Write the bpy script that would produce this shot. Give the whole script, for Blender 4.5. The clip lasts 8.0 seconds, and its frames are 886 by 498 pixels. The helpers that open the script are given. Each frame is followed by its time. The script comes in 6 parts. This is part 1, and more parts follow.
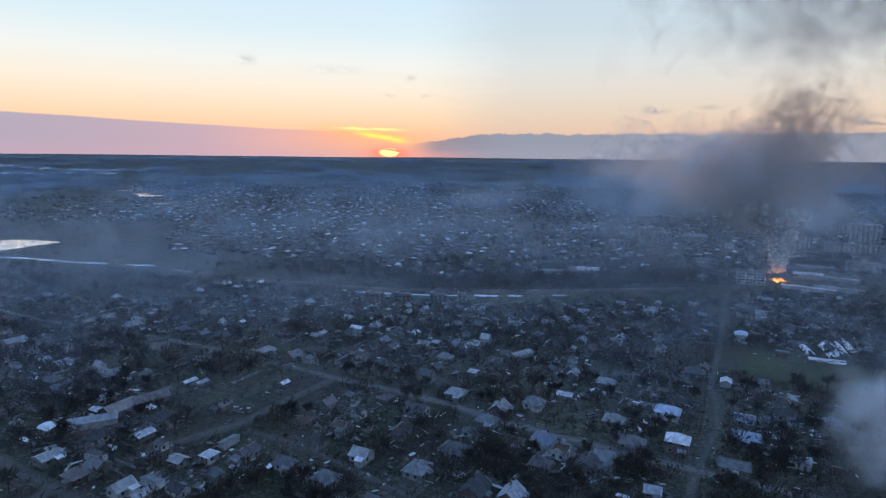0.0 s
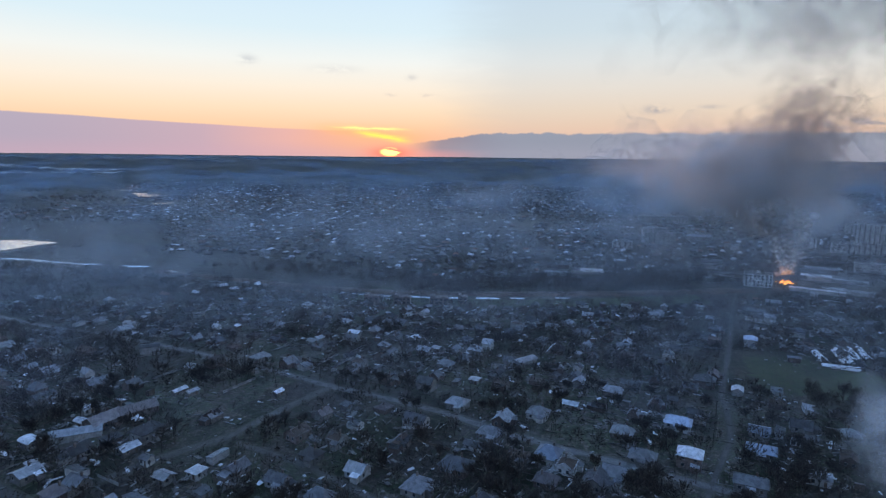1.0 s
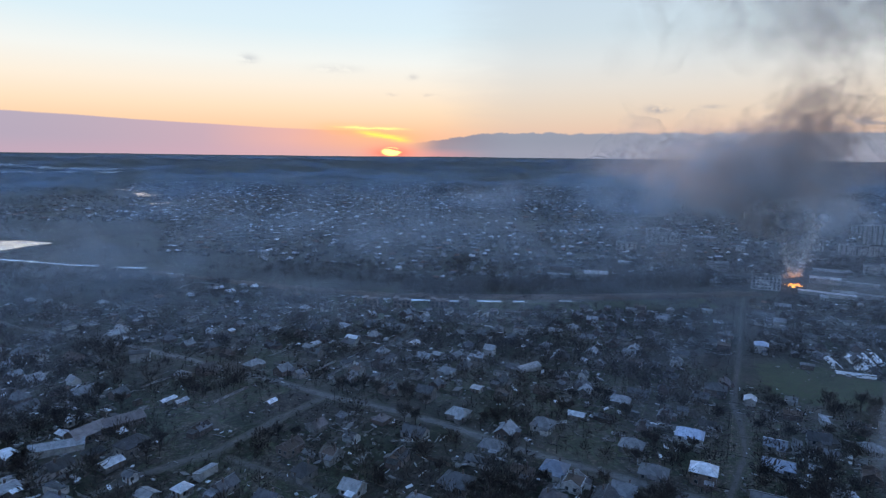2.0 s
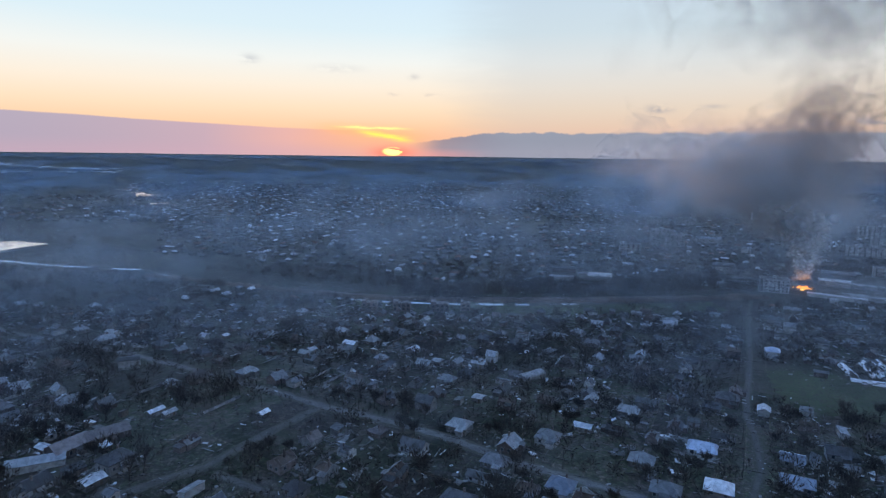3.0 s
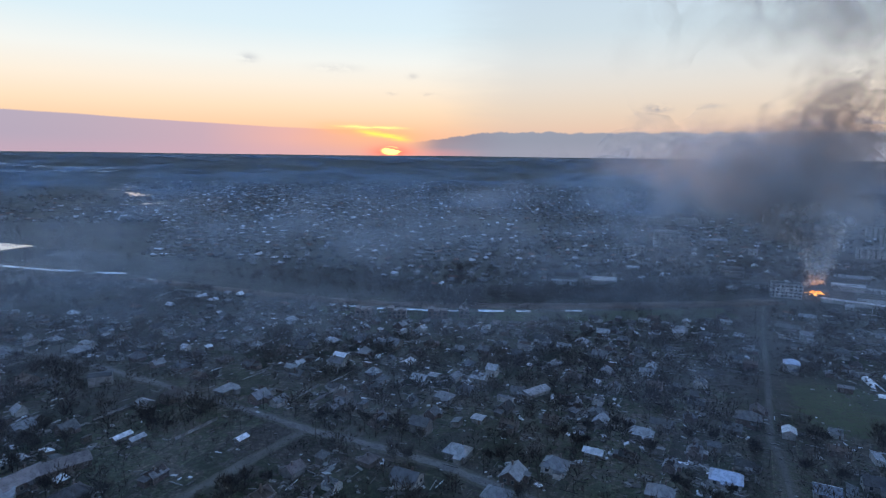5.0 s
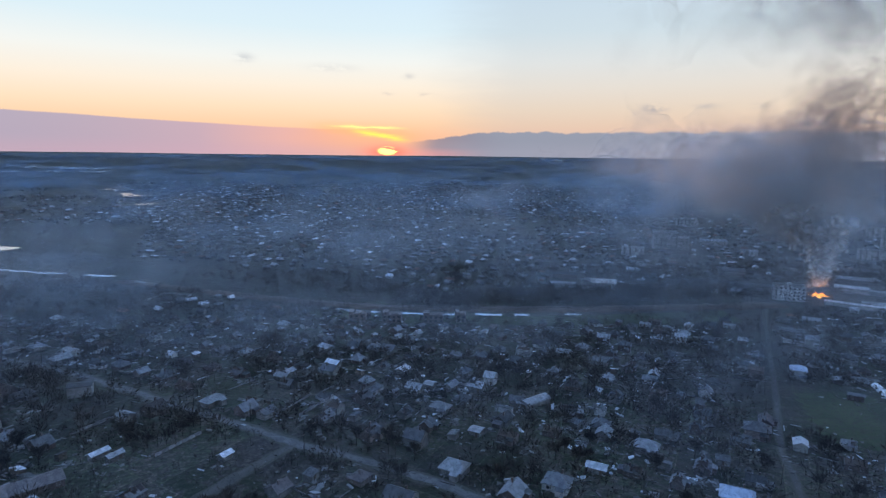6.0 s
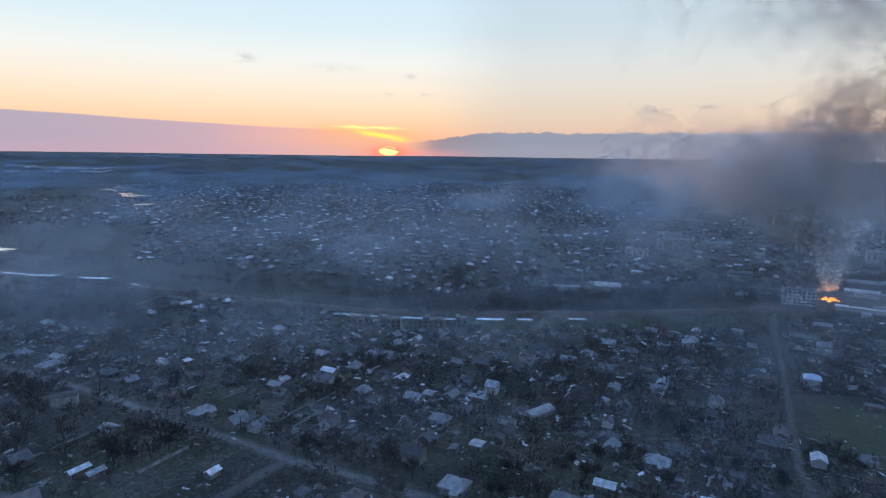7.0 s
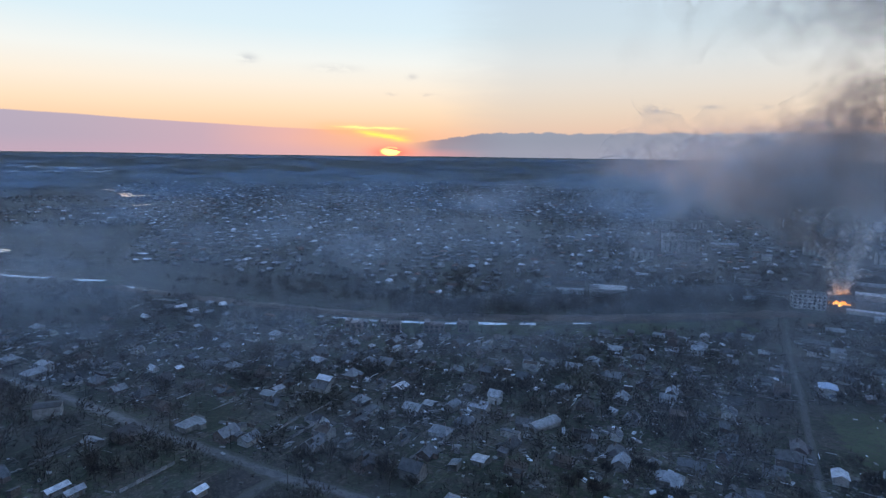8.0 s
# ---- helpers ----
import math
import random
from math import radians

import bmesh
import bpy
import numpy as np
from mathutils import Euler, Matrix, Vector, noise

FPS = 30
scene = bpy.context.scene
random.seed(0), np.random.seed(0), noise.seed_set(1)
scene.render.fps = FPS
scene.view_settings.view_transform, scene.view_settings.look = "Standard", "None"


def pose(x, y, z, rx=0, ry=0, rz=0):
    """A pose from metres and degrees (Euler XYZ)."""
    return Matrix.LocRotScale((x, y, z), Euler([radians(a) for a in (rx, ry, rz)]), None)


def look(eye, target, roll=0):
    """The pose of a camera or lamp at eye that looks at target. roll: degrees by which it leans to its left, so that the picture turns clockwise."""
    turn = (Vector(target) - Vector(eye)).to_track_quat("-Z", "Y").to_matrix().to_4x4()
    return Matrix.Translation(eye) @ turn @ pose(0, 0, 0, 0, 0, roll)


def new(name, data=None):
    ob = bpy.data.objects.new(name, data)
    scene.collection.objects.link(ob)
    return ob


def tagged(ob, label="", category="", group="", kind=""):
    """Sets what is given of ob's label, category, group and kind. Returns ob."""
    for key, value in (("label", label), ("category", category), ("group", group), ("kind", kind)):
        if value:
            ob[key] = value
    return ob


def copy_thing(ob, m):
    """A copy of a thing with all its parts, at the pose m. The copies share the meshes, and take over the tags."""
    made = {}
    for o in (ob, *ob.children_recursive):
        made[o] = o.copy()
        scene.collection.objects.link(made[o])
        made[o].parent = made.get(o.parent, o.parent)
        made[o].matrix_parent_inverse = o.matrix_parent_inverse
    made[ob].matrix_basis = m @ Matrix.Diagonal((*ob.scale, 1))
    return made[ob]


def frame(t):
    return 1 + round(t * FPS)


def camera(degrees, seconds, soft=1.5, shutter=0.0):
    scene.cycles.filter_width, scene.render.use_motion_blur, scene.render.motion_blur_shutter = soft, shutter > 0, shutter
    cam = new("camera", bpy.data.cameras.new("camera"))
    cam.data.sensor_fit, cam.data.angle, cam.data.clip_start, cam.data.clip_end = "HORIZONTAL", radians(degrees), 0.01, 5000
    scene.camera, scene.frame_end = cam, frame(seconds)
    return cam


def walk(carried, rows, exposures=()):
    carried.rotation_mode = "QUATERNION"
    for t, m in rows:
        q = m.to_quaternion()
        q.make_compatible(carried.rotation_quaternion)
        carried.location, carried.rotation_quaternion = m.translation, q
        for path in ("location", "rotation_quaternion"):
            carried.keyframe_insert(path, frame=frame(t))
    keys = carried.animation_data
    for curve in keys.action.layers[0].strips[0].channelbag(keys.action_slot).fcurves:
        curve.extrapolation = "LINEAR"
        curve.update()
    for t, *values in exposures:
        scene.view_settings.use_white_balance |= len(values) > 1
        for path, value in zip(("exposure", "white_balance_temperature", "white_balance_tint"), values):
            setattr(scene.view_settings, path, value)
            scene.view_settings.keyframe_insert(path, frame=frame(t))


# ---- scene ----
cam = camera(74.0, 8.0, 1.25)
# seconds, x, y, z, yaw, pitch, roll: a level flight about 120 m over the town
ROWS = [
    (0.0, 0.00, 0.00, 120.00, -5.132, -8.870, -0.528),
    (0.5, 0.58, 5.95, 119.93, -5.097, -8.891, -0.530),
    (1.0, 1.18, 11.93, 119.92, -5.052, -8.923, -0.541),
    (1.5, 1.86, 17.92, 119.91, -4.988, -8.938, -0.567),
    (3.0, 3.86, 35.82, 119.78, -4.817, -8.969, -0.607),
    (3.5, 4.55, 41.72, 119.79, -4.746, -8.988, -0.624),
    (4.0, 5.25, 47.59, 119.78, -4.702, -8.995, -0.644),
    (4.5, 5.95, 53.45, 119.75, -4.757, -9.011, -0.643),
    (6.0, 8.08, 71.30, 119.60, -5.302, -9.020, -0.598),
    (6.5, 8.85, 77.23, 119.60, -5.250, -8.999, -0.637),
    (7.0, 9.63, 83.13, 119.61, -5.171, -8.986, -0.665),
    (7.5, 10.35, 89.10, 119.57, -5.099, -8.981, -0.680),
    (8.0, 11.06, 95.14, 119.48, -5.012, -8.967, -0.697),
]
walk(cam, [(t, pose(x, y, z, 90 + pitch, roll, yaw)) for t, x, y, z, yaw, pitch, roll in ROWS])

# ---- sky and sun ----
def srgb(r, g, b):
    """Linear colour from 0..255 values."""
    return tuple(((v / 255) / 12.92 if v <= 10 else ((v / 255 + 0.055) / 1.055) ** 2.4) for v in (r, g, b)) + (1.0,)


class Nodes:
    """Small helper to wire a node tree."""

    def __init__(self, tree):
        self.tree = tree
        tree.nodes.clear()

    def put(self, socket, value):
        if isinstance(value, bpy.types.NodeSocket):
            self.tree.links.new(value, socket)
        elif value is not None:
            socket.default_value = value

    def node(self, kind):
        return self.tree.nodes.new(kind)

    def math(self, op, a, b=None, c=None, clamp=False):
        n = self.node("ShaderNodeMath")
        n.operation, n.use_clamp = op, clamp
        for i, v in enumerate((a, b, c)):
            self.put(n.inputs[i], v)
        return n.outputs[0]

    def mix(self, fac, a, b, blend="MIX"):
        n = self.node("ShaderNodeMix")
        n.data_type, n.blend_type = "RGBA", blend
        self.put(n.inputs[0], fac), self.put(n.inputs[6], a), self.put(n.inputs[7], b)
        return n.outputs[2]

    def ramp(self, fac, stops, interpolation="LINEAR"):
        n = self.node("ShaderNodeValToRGB")
        n.color_ramp.interpolation = interpolation
        el = n.color_ramp.elements
        while len(el) < len(stops):
            el.new(0.5)
        for e, (p, c) in zip(el, stops):
            e.position, e.color = p, c
        self.put(n.inputs[0], fac)
        return n.outputs[0]

    def span(self, v, a, b, lo=0.0, hi=1.0):
        n = self.node("ShaderNodeMapRange")
        n.interpolation_type = "SMOOTHSTEP"
        for i, x in enumerate((v, a, b, lo, hi)):
            self.put(n.inputs[i], x)
        return n.outputs[0]

    def noise(self, vector, scale, detail=4.0, rough=0.55):
        n = self.node("ShaderNodeTexNoise")
        self.put(n.inputs["Vector"], vector)
        n.inputs["Scale"].default_value, n.inputs["Detail"].default_value, n.inputs["Roughness"].default_value = scale, detail, rough
        return n.outputs[0]

    def combine(self, x, y, z):
        n = self.node("ShaderNodeCombineXYZ")
        self.put(n.inputs[0], x), self.put(n.inputs[1], y), self.put(n.inputs[2], z)
        return n.outputs[0]


def make_sky():
    world = bpy.data.worlds.new("dusk_sky")
    world.use_nodes = True
    scene.world = world
    k = Nodes(world.node_tree)
    way = k.node("ShaderNodeTexCoord").outputs["Generated"]
    split = k.node("ShaderNodeSeparateXYZ")
    k.put(split.inputs[0], way)
    deg = 57.29578
    el = k.math("MULTIPLY", k.math("ARCSINE", split.outputs[2]), deg)
    az = k.math("MULTIPLY", k.math("ARCTAN2", split.outputs[0], split.outputs[1]), deg)
    away = k.math("ABSOLUTE", az)
    up = k.math("DIVIDE", el, 90.0, clamp=True)
    west = k.ramp(up, [
        (0.0, srgb(238, 176, 168)), (0.018, srgb(248, 192, 158)), (0.032, srgb(250, 208, 170)), (0.048, srgb(250, 222, 190)),
        (0.070, srgb(247, 234, 216)), (0.095, srgb(238, 240, 236)), (0.125, srgb(216, 234, 242)), (0.25, srgb(176, 214, 250)),
        (0.5, (0.42, 0.92, 2.05, 1)), (1.0, (0.35, 0.94, 2.40, 1))])
    east = k.ramp(up, [
        (0.0, srgb(96, 106, 134)), (0.06, srgb(134, 128, 150)), (0.14, srgb(156, 162, 188)), (0.3, srgb(140, 182, 235)),
        (0.55, (0.34, 0.78, 1.80, 1)), (1.0, (0.35, 0.94, 2.40, 1))])
    sky = k.mix(k.span(away, 35.0, 140.0), west, east)
    # the Nishita model's own dusk sky gives part of the dome's light
    nishita = k.node("ShaderNodeTexSky")
    nishita.sky_type, nishita.sun_disc, nishita.sun_elevation, nishita.sun_rotation = "NISHITA", False, radians(1.0), 0.0
    sky = k.mix(k.math("MULTIPLY", k.span(el, 14.0, 40.0), 0.35), sky, k.mix(1.0, nishita.outputs[0], (0.8, 0.8, 0.8, 1), "MULTIPLY"))
    flat = k.combine(k.math("MULTIPLY", az, 0.10), k.math("MULTIPLY", el, 0.5), 0.0)
    soft = k.noise(flat, 1.6, 5.0)
    wob = k.math("MULTIPLY", k.math("SUBTRACT", soft, 0.5), 1.0)
    # a mauve bank of cloud to the south of the sun
    top = k.math("ADD", k.span(az, -40.0, -2.0, 3.35, 2.35), k.math("MULTIPLY", wob, 0.25))
    bank = k.math("MULTIPLY", k.span(k.math("SUBTRACT", top, el), -0.06, 0.10), k.span(az, 2.0, -7.0))
    mauve = k.ramp(k.span(az, -34.0, 0.0), [(0.0, srgb(172, 164, 186)), (0.5, srgb(194, 168, 184)), (0.8, srgb(228, 177, 172)), (1.0, srgb(246, 180, 152))])
    mauve = k.mix(k.math("MULTIPLY", k.span(el, 1.6, 0.0), 0.45), mauve, srgb(200, 166, 182))
    sky = k.mix(k.math("MULTIPLY", bank, 0.92), sky, mauve)
    # a slate-blue bank north of it
    rise = k.span(az, 1.0, 10.0, 1.25, 2.3)
    lumpy = k.noise(k.combine(k.math("MULTIPLY", az, 0.55), 0.0, 2.0), 1.0, 6.0, 0.65)
    rise = k.math("ADD", rise, k.math("ADD", k.math("MULTIPLY", wob, 0.5), k.math("MULTIPLY", k.math("SUBTRACT", lumpy, 0.5), 0.9)))
    bank = k.math("MULTIPLY", k.span(k.math("SUBTRACT", rise, el), -0.05, 0.16), k.span(az, 1.0, 5.0))
    slate = k.mix(k.span(el, 1.7, 0.2), srgb(110, 127, 156), srgb(128, 138, 164))
    slate = k.mix(k.math("MULTIPLY", k.math("MULTIPLY", k.span(el, 0.9, 0.1), k.span(az, 11.0, 2.0)), 0.7), slate, srgb(236, 156, 156))
    sky = k.mix(k.math("MULTIPLY", bank, 0.9), sky, slate)

    def spot(a0, e0, wa, we, power=1.0):
        a = k.math("DIVIDE", k.math("SUBTRACT", az, a0), wa)
        e = k.math("DIVIDE", k.math("SUBTRACT", el, e0), we)
        r = k.math("ADD", k.math("MULTIPLY", a, a), k.math("MULTIPLY", e, e))
        return k.math("EXPONENT", k.math("MULTIPLY", r, -1.0))

    # thin high haze in the north
    sky = k.mix(k.math("MULTIPLY", k.span(k.math("ADD", az, k.math("MULTIPLY", wob, 5.0)), 2.0, 13.0), 0.34), sky, srgb(172, 180, 190))
    # small dark wisps
    fine = k.noise(k.combine(k.math("MULTIPLY", az, 0.5), k.math("MULTIPLY", el, 1.1), 3.0), 1.5, 5.0)
    for a0, e0, wa, we, deep in ((-12.8, 8.4, 0.75, 0.38, 0.30), (24.5, 4.35, 1.0, 0.36, 0.55), (2.0, 7.3, 0.5, 0.25, 0.25), (29.0, 4.5, 0.9, 0.18, 0.3),
                                 (-5.0, 7.9, 2.0, 0.35, 0.15), (33.0, 4.4, 0.8, 0.2, 0.3), (40.0, 2.9, 6.0, 0.5, 0.7), (0.0, 5.7, 0.5, 0.15, 0.2), (3.2, 5.7, 0.9, 0.15, 0.2)):
        s = k.math("MULTIPLY", spot(a0, e0, wa, we), k.span(fine, 0.36, 0.56))
        sky = k.mix(k.math("MULTIPLY", s, deep), sky, srgb(120, 130, 155))
    # the setting sun behind torn cloud
    sky = k.mix(k.math("MULTIPLY", spot(0.0, 1.3, 6.0, 1.3), 0.26), sky, srgb(255, 178, 110))
    streak = k.noise(k.combine(k.math("MULTIPLY", az, 0.35), k.math("MULTIPLY", el, 2.2), 7.0), 1.6, 4.0)

    def bar(a0, e0, slope, wa, we):
        a = k.math("DIVIDE", k.math("SUBTRACT", az, a0), wa)
        e = k.math("SUBTRACT", k.math("SUBTRACT", el, e0), k.math("MULTIPLY", k.math("SUBTRACT", az, a0), slope))
        e = k.math("DIVIDE", k.math("ADD", e, k.math("MULTIPLY", k.math("SUBTRACT", streak, 0.5), 0.5)), we)
        a2 = k.math("MULTIPLY", a, a)
        return k.math("EXPONENT", k.math("MULTIPLY", k.math("ADD", k.math("MULTIPLY", a2, a2), k.math("MULTIPLY", e, e)), -1.0))

    # sunlit edges of the cloud above it
    sky = k.mix(k.math("MULTIPLY", bar(-2.2, 2.2, -0.07, 4.6, 0.55), 0.45), sky, (1.1, 0.52, 0.16, 1))
    sky = k.mix(bar(-1.9, 2.58, -0.024, 3.0, 0.12), sky, (1.35, 0.98, 0.34, 1))
    sky = k.mix(bar(-0.7, 1.83, -0.157, 2.3, 0.24), sky, (1.35, 0.90, 0.16, 1))
    halo = spot(0.0, 0.25, 2.0, 0.62)
    sky = k.mix(k.math("MULTIPLY", halo, 0.85), sky, (1.05, 0.20, 0.12, 1))
    disc = k.math("MULTIPLY", spot(0.0, 0.40, 1.0, 0.42), k.span(k.math("ADD", k.math("MULTIPLY", fine, 0.6), k.math("MULTIPLY", streak, 0.4)), 0.36, 0.47))
    disc = k.math("SUBTRACT", disc, k.math("MULTIPLY", bar(0.7, 0.55, -0.12, 1.1, 0.07), 0.6))
    sky = k.mix(k.span(disc, 0.25, 0.7), sky, (2.6, 1.7, 0.45, 1))
    back = k.node("ShaderNodeBackground")
    k.put(back.inputs[0], sky)
    back.inputs[1].default_value = 1.0
    out = k.node("ShaderNodeOutputWorld")
    k.put(out.inputs[0], back.outputs[0])


make_sky()
sun = new("sun", bpy.data.lights.new("sun", "SUN"))
sun.data.energy, sun.data.angle, sun.data.color = 2.0, radians(0.6), (1.0, 0.55, 0.28)
sun.matrix_world = look((0, 0, 0), (0, -math.cos(radians(0.5)), -math.sin(radians(0.5))))
scene.view_settings.exposure = 0.1


# ---- materials ----
def surface(name, build, rough=0.8, metal=0.0, bump=0.0, spec=0.3, sheen=0.06):
    """A principled material; build(k, place, rand) gives the colour and the height for the relief."""
    m = bpy.data.materials.new(name)
    m.use_nodes = True
    k = Nodes(m.node_tree)
    place = k.node("ShaderNodeTexCoord").outputs["Object"]
    rand = k.node("ShaderNodeObjectInfo").outputs["Random"]
    colour, height = build(k, place, rand)
    p = k.node("ShaderNodeBsdfPrincipled")
    k.put(p.inputs["Base Color"], colour)
    p.inputs["Roughness"].default_value, p.inputs["Metallic"].default_value = rough, metal
    p.inputs["Specular IOR Level"].default_value = spec
    # faint bluish sheen on every surface, standing in for haze
    p.inputs["Sheen Weight"].default_value, p.inputs["Sheen Roughness"].default_value = sheen, 0.45
    p.inputs["Sheen Tint"].default_value = (0.75, 0.85, 1.0, 1.0)
    if bump and height is not None:
        b = k.node("ShaderNodeBump")
        b.inputs["Strength"].default_value, b.inputs["Distance"].default_value = 1.0, bump
        k.put(b.inputs["Height"], height)
        k.put(p.inputs["Normal"], b.outputs[0])
    out = k.node("ShaderNodeOutputMaterial")
    k.put(out.inputs[0], p.outputs[0])
    return m


def c4(r, g, b):
    return (r, g, b, 1.0)


def mottled(name, dark, light, scale, rough=0.8, bump=0.0, vary=0.25, metal=0.0, spec=0.3, island=False, sheen=0.06):
    """Two tones broken up at two scales, and each object a little lighter or darker."""
    def build(k, place, rand):
        if island:
            rand = k.node("ShaderNodeNewGeometry").outputs["Random Per Island"]
        a = k.noise(place, scale, 5.0)
        b = k.noise(place, scale * 7.3, 3.0)
        f = k.math("ADD", k.math("MULTIPLY", a, 0.7), k.math("MULTIPLY", b, 0.3))
        col = k.mix(k.span(f, 0.36, 0.64), c4(*dark), c4(*light))
        g = k.math("ADD", 1.0 - vary, k.math("MULTIPLY", rand, 2 * vary))
        col = k.mix(1.0, col, k.combine(g, g, g), "MULTIPLY")
        return col, b
    return surface(name, build, rough, metal, bump, spec, sheen)


# ---- the lie of the land ----
def land(x, y):
    """Height of the ground: a low swell in the south, the stream's shallow valley, and far hills raised to fit the
    camera's horizon.
    """
    d = (x + 279) * 0.439 + (y - 696) * 0.898
    z = 10 * math.exp(-(((x + 95) / 120) ** 2) - ((y - 290) / 110) ** 2) - 5.5 * math.exp(-((d / 110) ** 2))
    r = math.hypot(x, y)
    if r > 2300:
        s = min(1.0, (r - 2300) / 2300)
        s = s * s * (3 - 2 * s)
        z += s * (116 + 5 * noise.noise((x / 900, y / 900, 4.0))) + 14 * math.sin(math.pi * s) * noise.noise((x / 420, y / 420, 9.0))
        if r > 4640:
            z -= (r - 4640) * 0.8
    return z


# ---- mesh helpers ----
def mesh_from(name, verts, faces, material, smooth=False):
    me = bpy.data.meshes.new(name)
    me.from_pydata(verts, [], faces)
    if material:
        for m in (material if isinstance(material, (list, tuple)) else [material]):
            me.materials.append(m)
    if smooth:
        me.polygons.foreach_set("use_smooth", [True] * len(me.polygons))
    me.update()
    return me


class Solid:
    """Collects boxes, prisms and strips into one mesh."""

    def __init__(self):
        self.v, self.f = [], []

    def add(self, verts, faces):
        n = len(self.v)
        self.v += [tuple(p) for p in verts]
        self.f += [tuple(n + i for i in f) for f in faces]
        return self

    def box(self, x0, y0, z0, x1, y1, z1, m=None):
        vs = [Vector(p) for p in ((x0, y0, z0), (x1, y0, z0), (x1, y1, z0), (x0, y1, z0), (x0, y0, z1), (x1, y0, z1), (x1, y1, z1), (x0, y1, z1))]
        if m:
            vs = [m @ p for p in vs]
        return self.add(vs, [(0, 3, 2, 1), (4, 5, 6, 7), (0, 1, 5, 4), (1, 2, 6, 5), (2, 3, 7, 6), (3, 0, 4, 7)])

    def tube(self, a, b, ra, rb, sides=5):
        a, b = Vector(a), Vector(b)
        q = (b - a).to_track_quat("Z", "Y")
        ring = [Vector((math.cos(6.2832 * i / sides), math.sin(6.2832 * i / sides), 0)) for i in range(sides)]
        vs = [a + q @ (p * ra) for p in ring] + [b + q @ (p * rb) for p in ring]
        fs = [(i, (i + 1) % sides, sides + (i + 1) % sides, sides + i) for i in range(sides)]
        return self.add(vs, fs + [tuple(range(sides))[::-1], tuple(range(sides, 2 * sides))])

    def mesh(self, name, material, smooth=False):
        return mesh_from(name, self.v, self.f, material, smooth)


def part(name, solid, material, parent, label=""):
    """Links a mesh as one part under a thing or a part."""
    data = solid.mesh(name, material) if isinstance(solid, Solid) else solid
    ob = new(name, data)
    ob.parent = parent
    return tagged(ob, label)


def thing(name, label, category, group="", kind=""):
    return tagged(new(name), label, category, group, kind)


# ---- materials of the place ----
def ground_look(k, place, rand):
    big = k.noise(place, 0.006, 4.0)
    mid = k.noise(place, 0.035, 5.0)
    small = k.noise(place, 0.30, 5.0)
    tiny = k.noise(place, 1.7, 4.0)
    grass = k.mix(k.span(mid, 0.38, 0.62), c4(0.037, 0.045, 0.026), c4(0.066, 0.073, 0.044))
    soil = k.mix(k.span(small, 0.40, 0.62), c4(0.048, 0.042, 0.036), c4(0.090, 0.077, 0.064))
    col = k.mix(k.span(k.math("ADD", k.math("MULTIPLY", mid, 0.5), k.math("MULTIPLY", small, 0.5)), 0.44, 0.56), grass, soil)
    turn = k.node("ShaderNodeVectorRotate")
    turn.rotation_type = "Z_AXIS"
    k.put(turn.inputs["Vector"], place)
    turn.inputs["Angle"].default_value = radians(32.5)
    plots = k.node("ShaderNodeTexBrick")
    k.put(plots.inputs["Vector"], turn.outputs[0])
    for key, value in (("Scale", 1.0), ("Mortar Size", 0.25), ("Brick Width", 19.0), ("Row Height", 46.0)):
        plots.inputs[key].default_value = value
    plots.inputs["Color1"].default_value, plots.inputs["Color2"].default_value, plots.inputs["Mortar"].default_value = c4(0.55, 0.55, 0.55), c4(1.35, 1.35, 1.35), c4(1.9, 1.8, 1.7)
    col = k.mix(0.75, col, k.mix(1.0, col, plots.outputs[0], "MULTIPLY"))
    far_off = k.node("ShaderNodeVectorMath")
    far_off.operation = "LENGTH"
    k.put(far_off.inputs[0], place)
    far_pale = k.mix(k.span(small, 0.4, 0.6), c4(0.066, 0.064, 0.056), c4(0.110, 0.104, 0.090))
    haze_amount = k.span(k.math("ADD", far_off.outputs["Value"], k.math("MULTIPLY", k.math("SUBTRACT", mid, 0.5), 500.0)), 420.0, 800.0, 0.0, 0.7)
    col = k.mix(haze_amount, col, far_pale)  # haze put into the ground colour, paler from about 420 m out
    col = k.mix(k.span(far_off.outputs["Value"], 2100.0, 2700.0, 0.0, 0.85), col, k.mix(k.span(big, 0.4, 0.6), c4(0.042, 0.048, 0.042), c4(0.072, 0.078, 0.066)))  # woods on the hills, their colour lightened for haze
    specks = k.noise(place, 0.75, 6.0, 0.75)
    col = k.mix(k.span(specks, 0.47, 0.62), k.mix(1.0, col, c4(0.60, 0.60, 0.60), "MULTIPLY"), k.mix(1.0, col, c4(1.35, 1.32, 1.3), "MULTIPLY"))
    col = k.mix(k.math("MULTIPLY", k.span(tiny, 0.58, 0.72), 0.35), col, c4(0.10, 0.092, 0.082))
    col = k.mix(k.math("MULTIPLY", k.span(big, 0.45, 0.62), 0.35), col, c4(0.020, 0.020, 0.020))
    return col, k.math("ADD", small, k.math("MULTIPLY", tiny, 0.3))


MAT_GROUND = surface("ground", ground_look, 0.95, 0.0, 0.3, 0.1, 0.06)


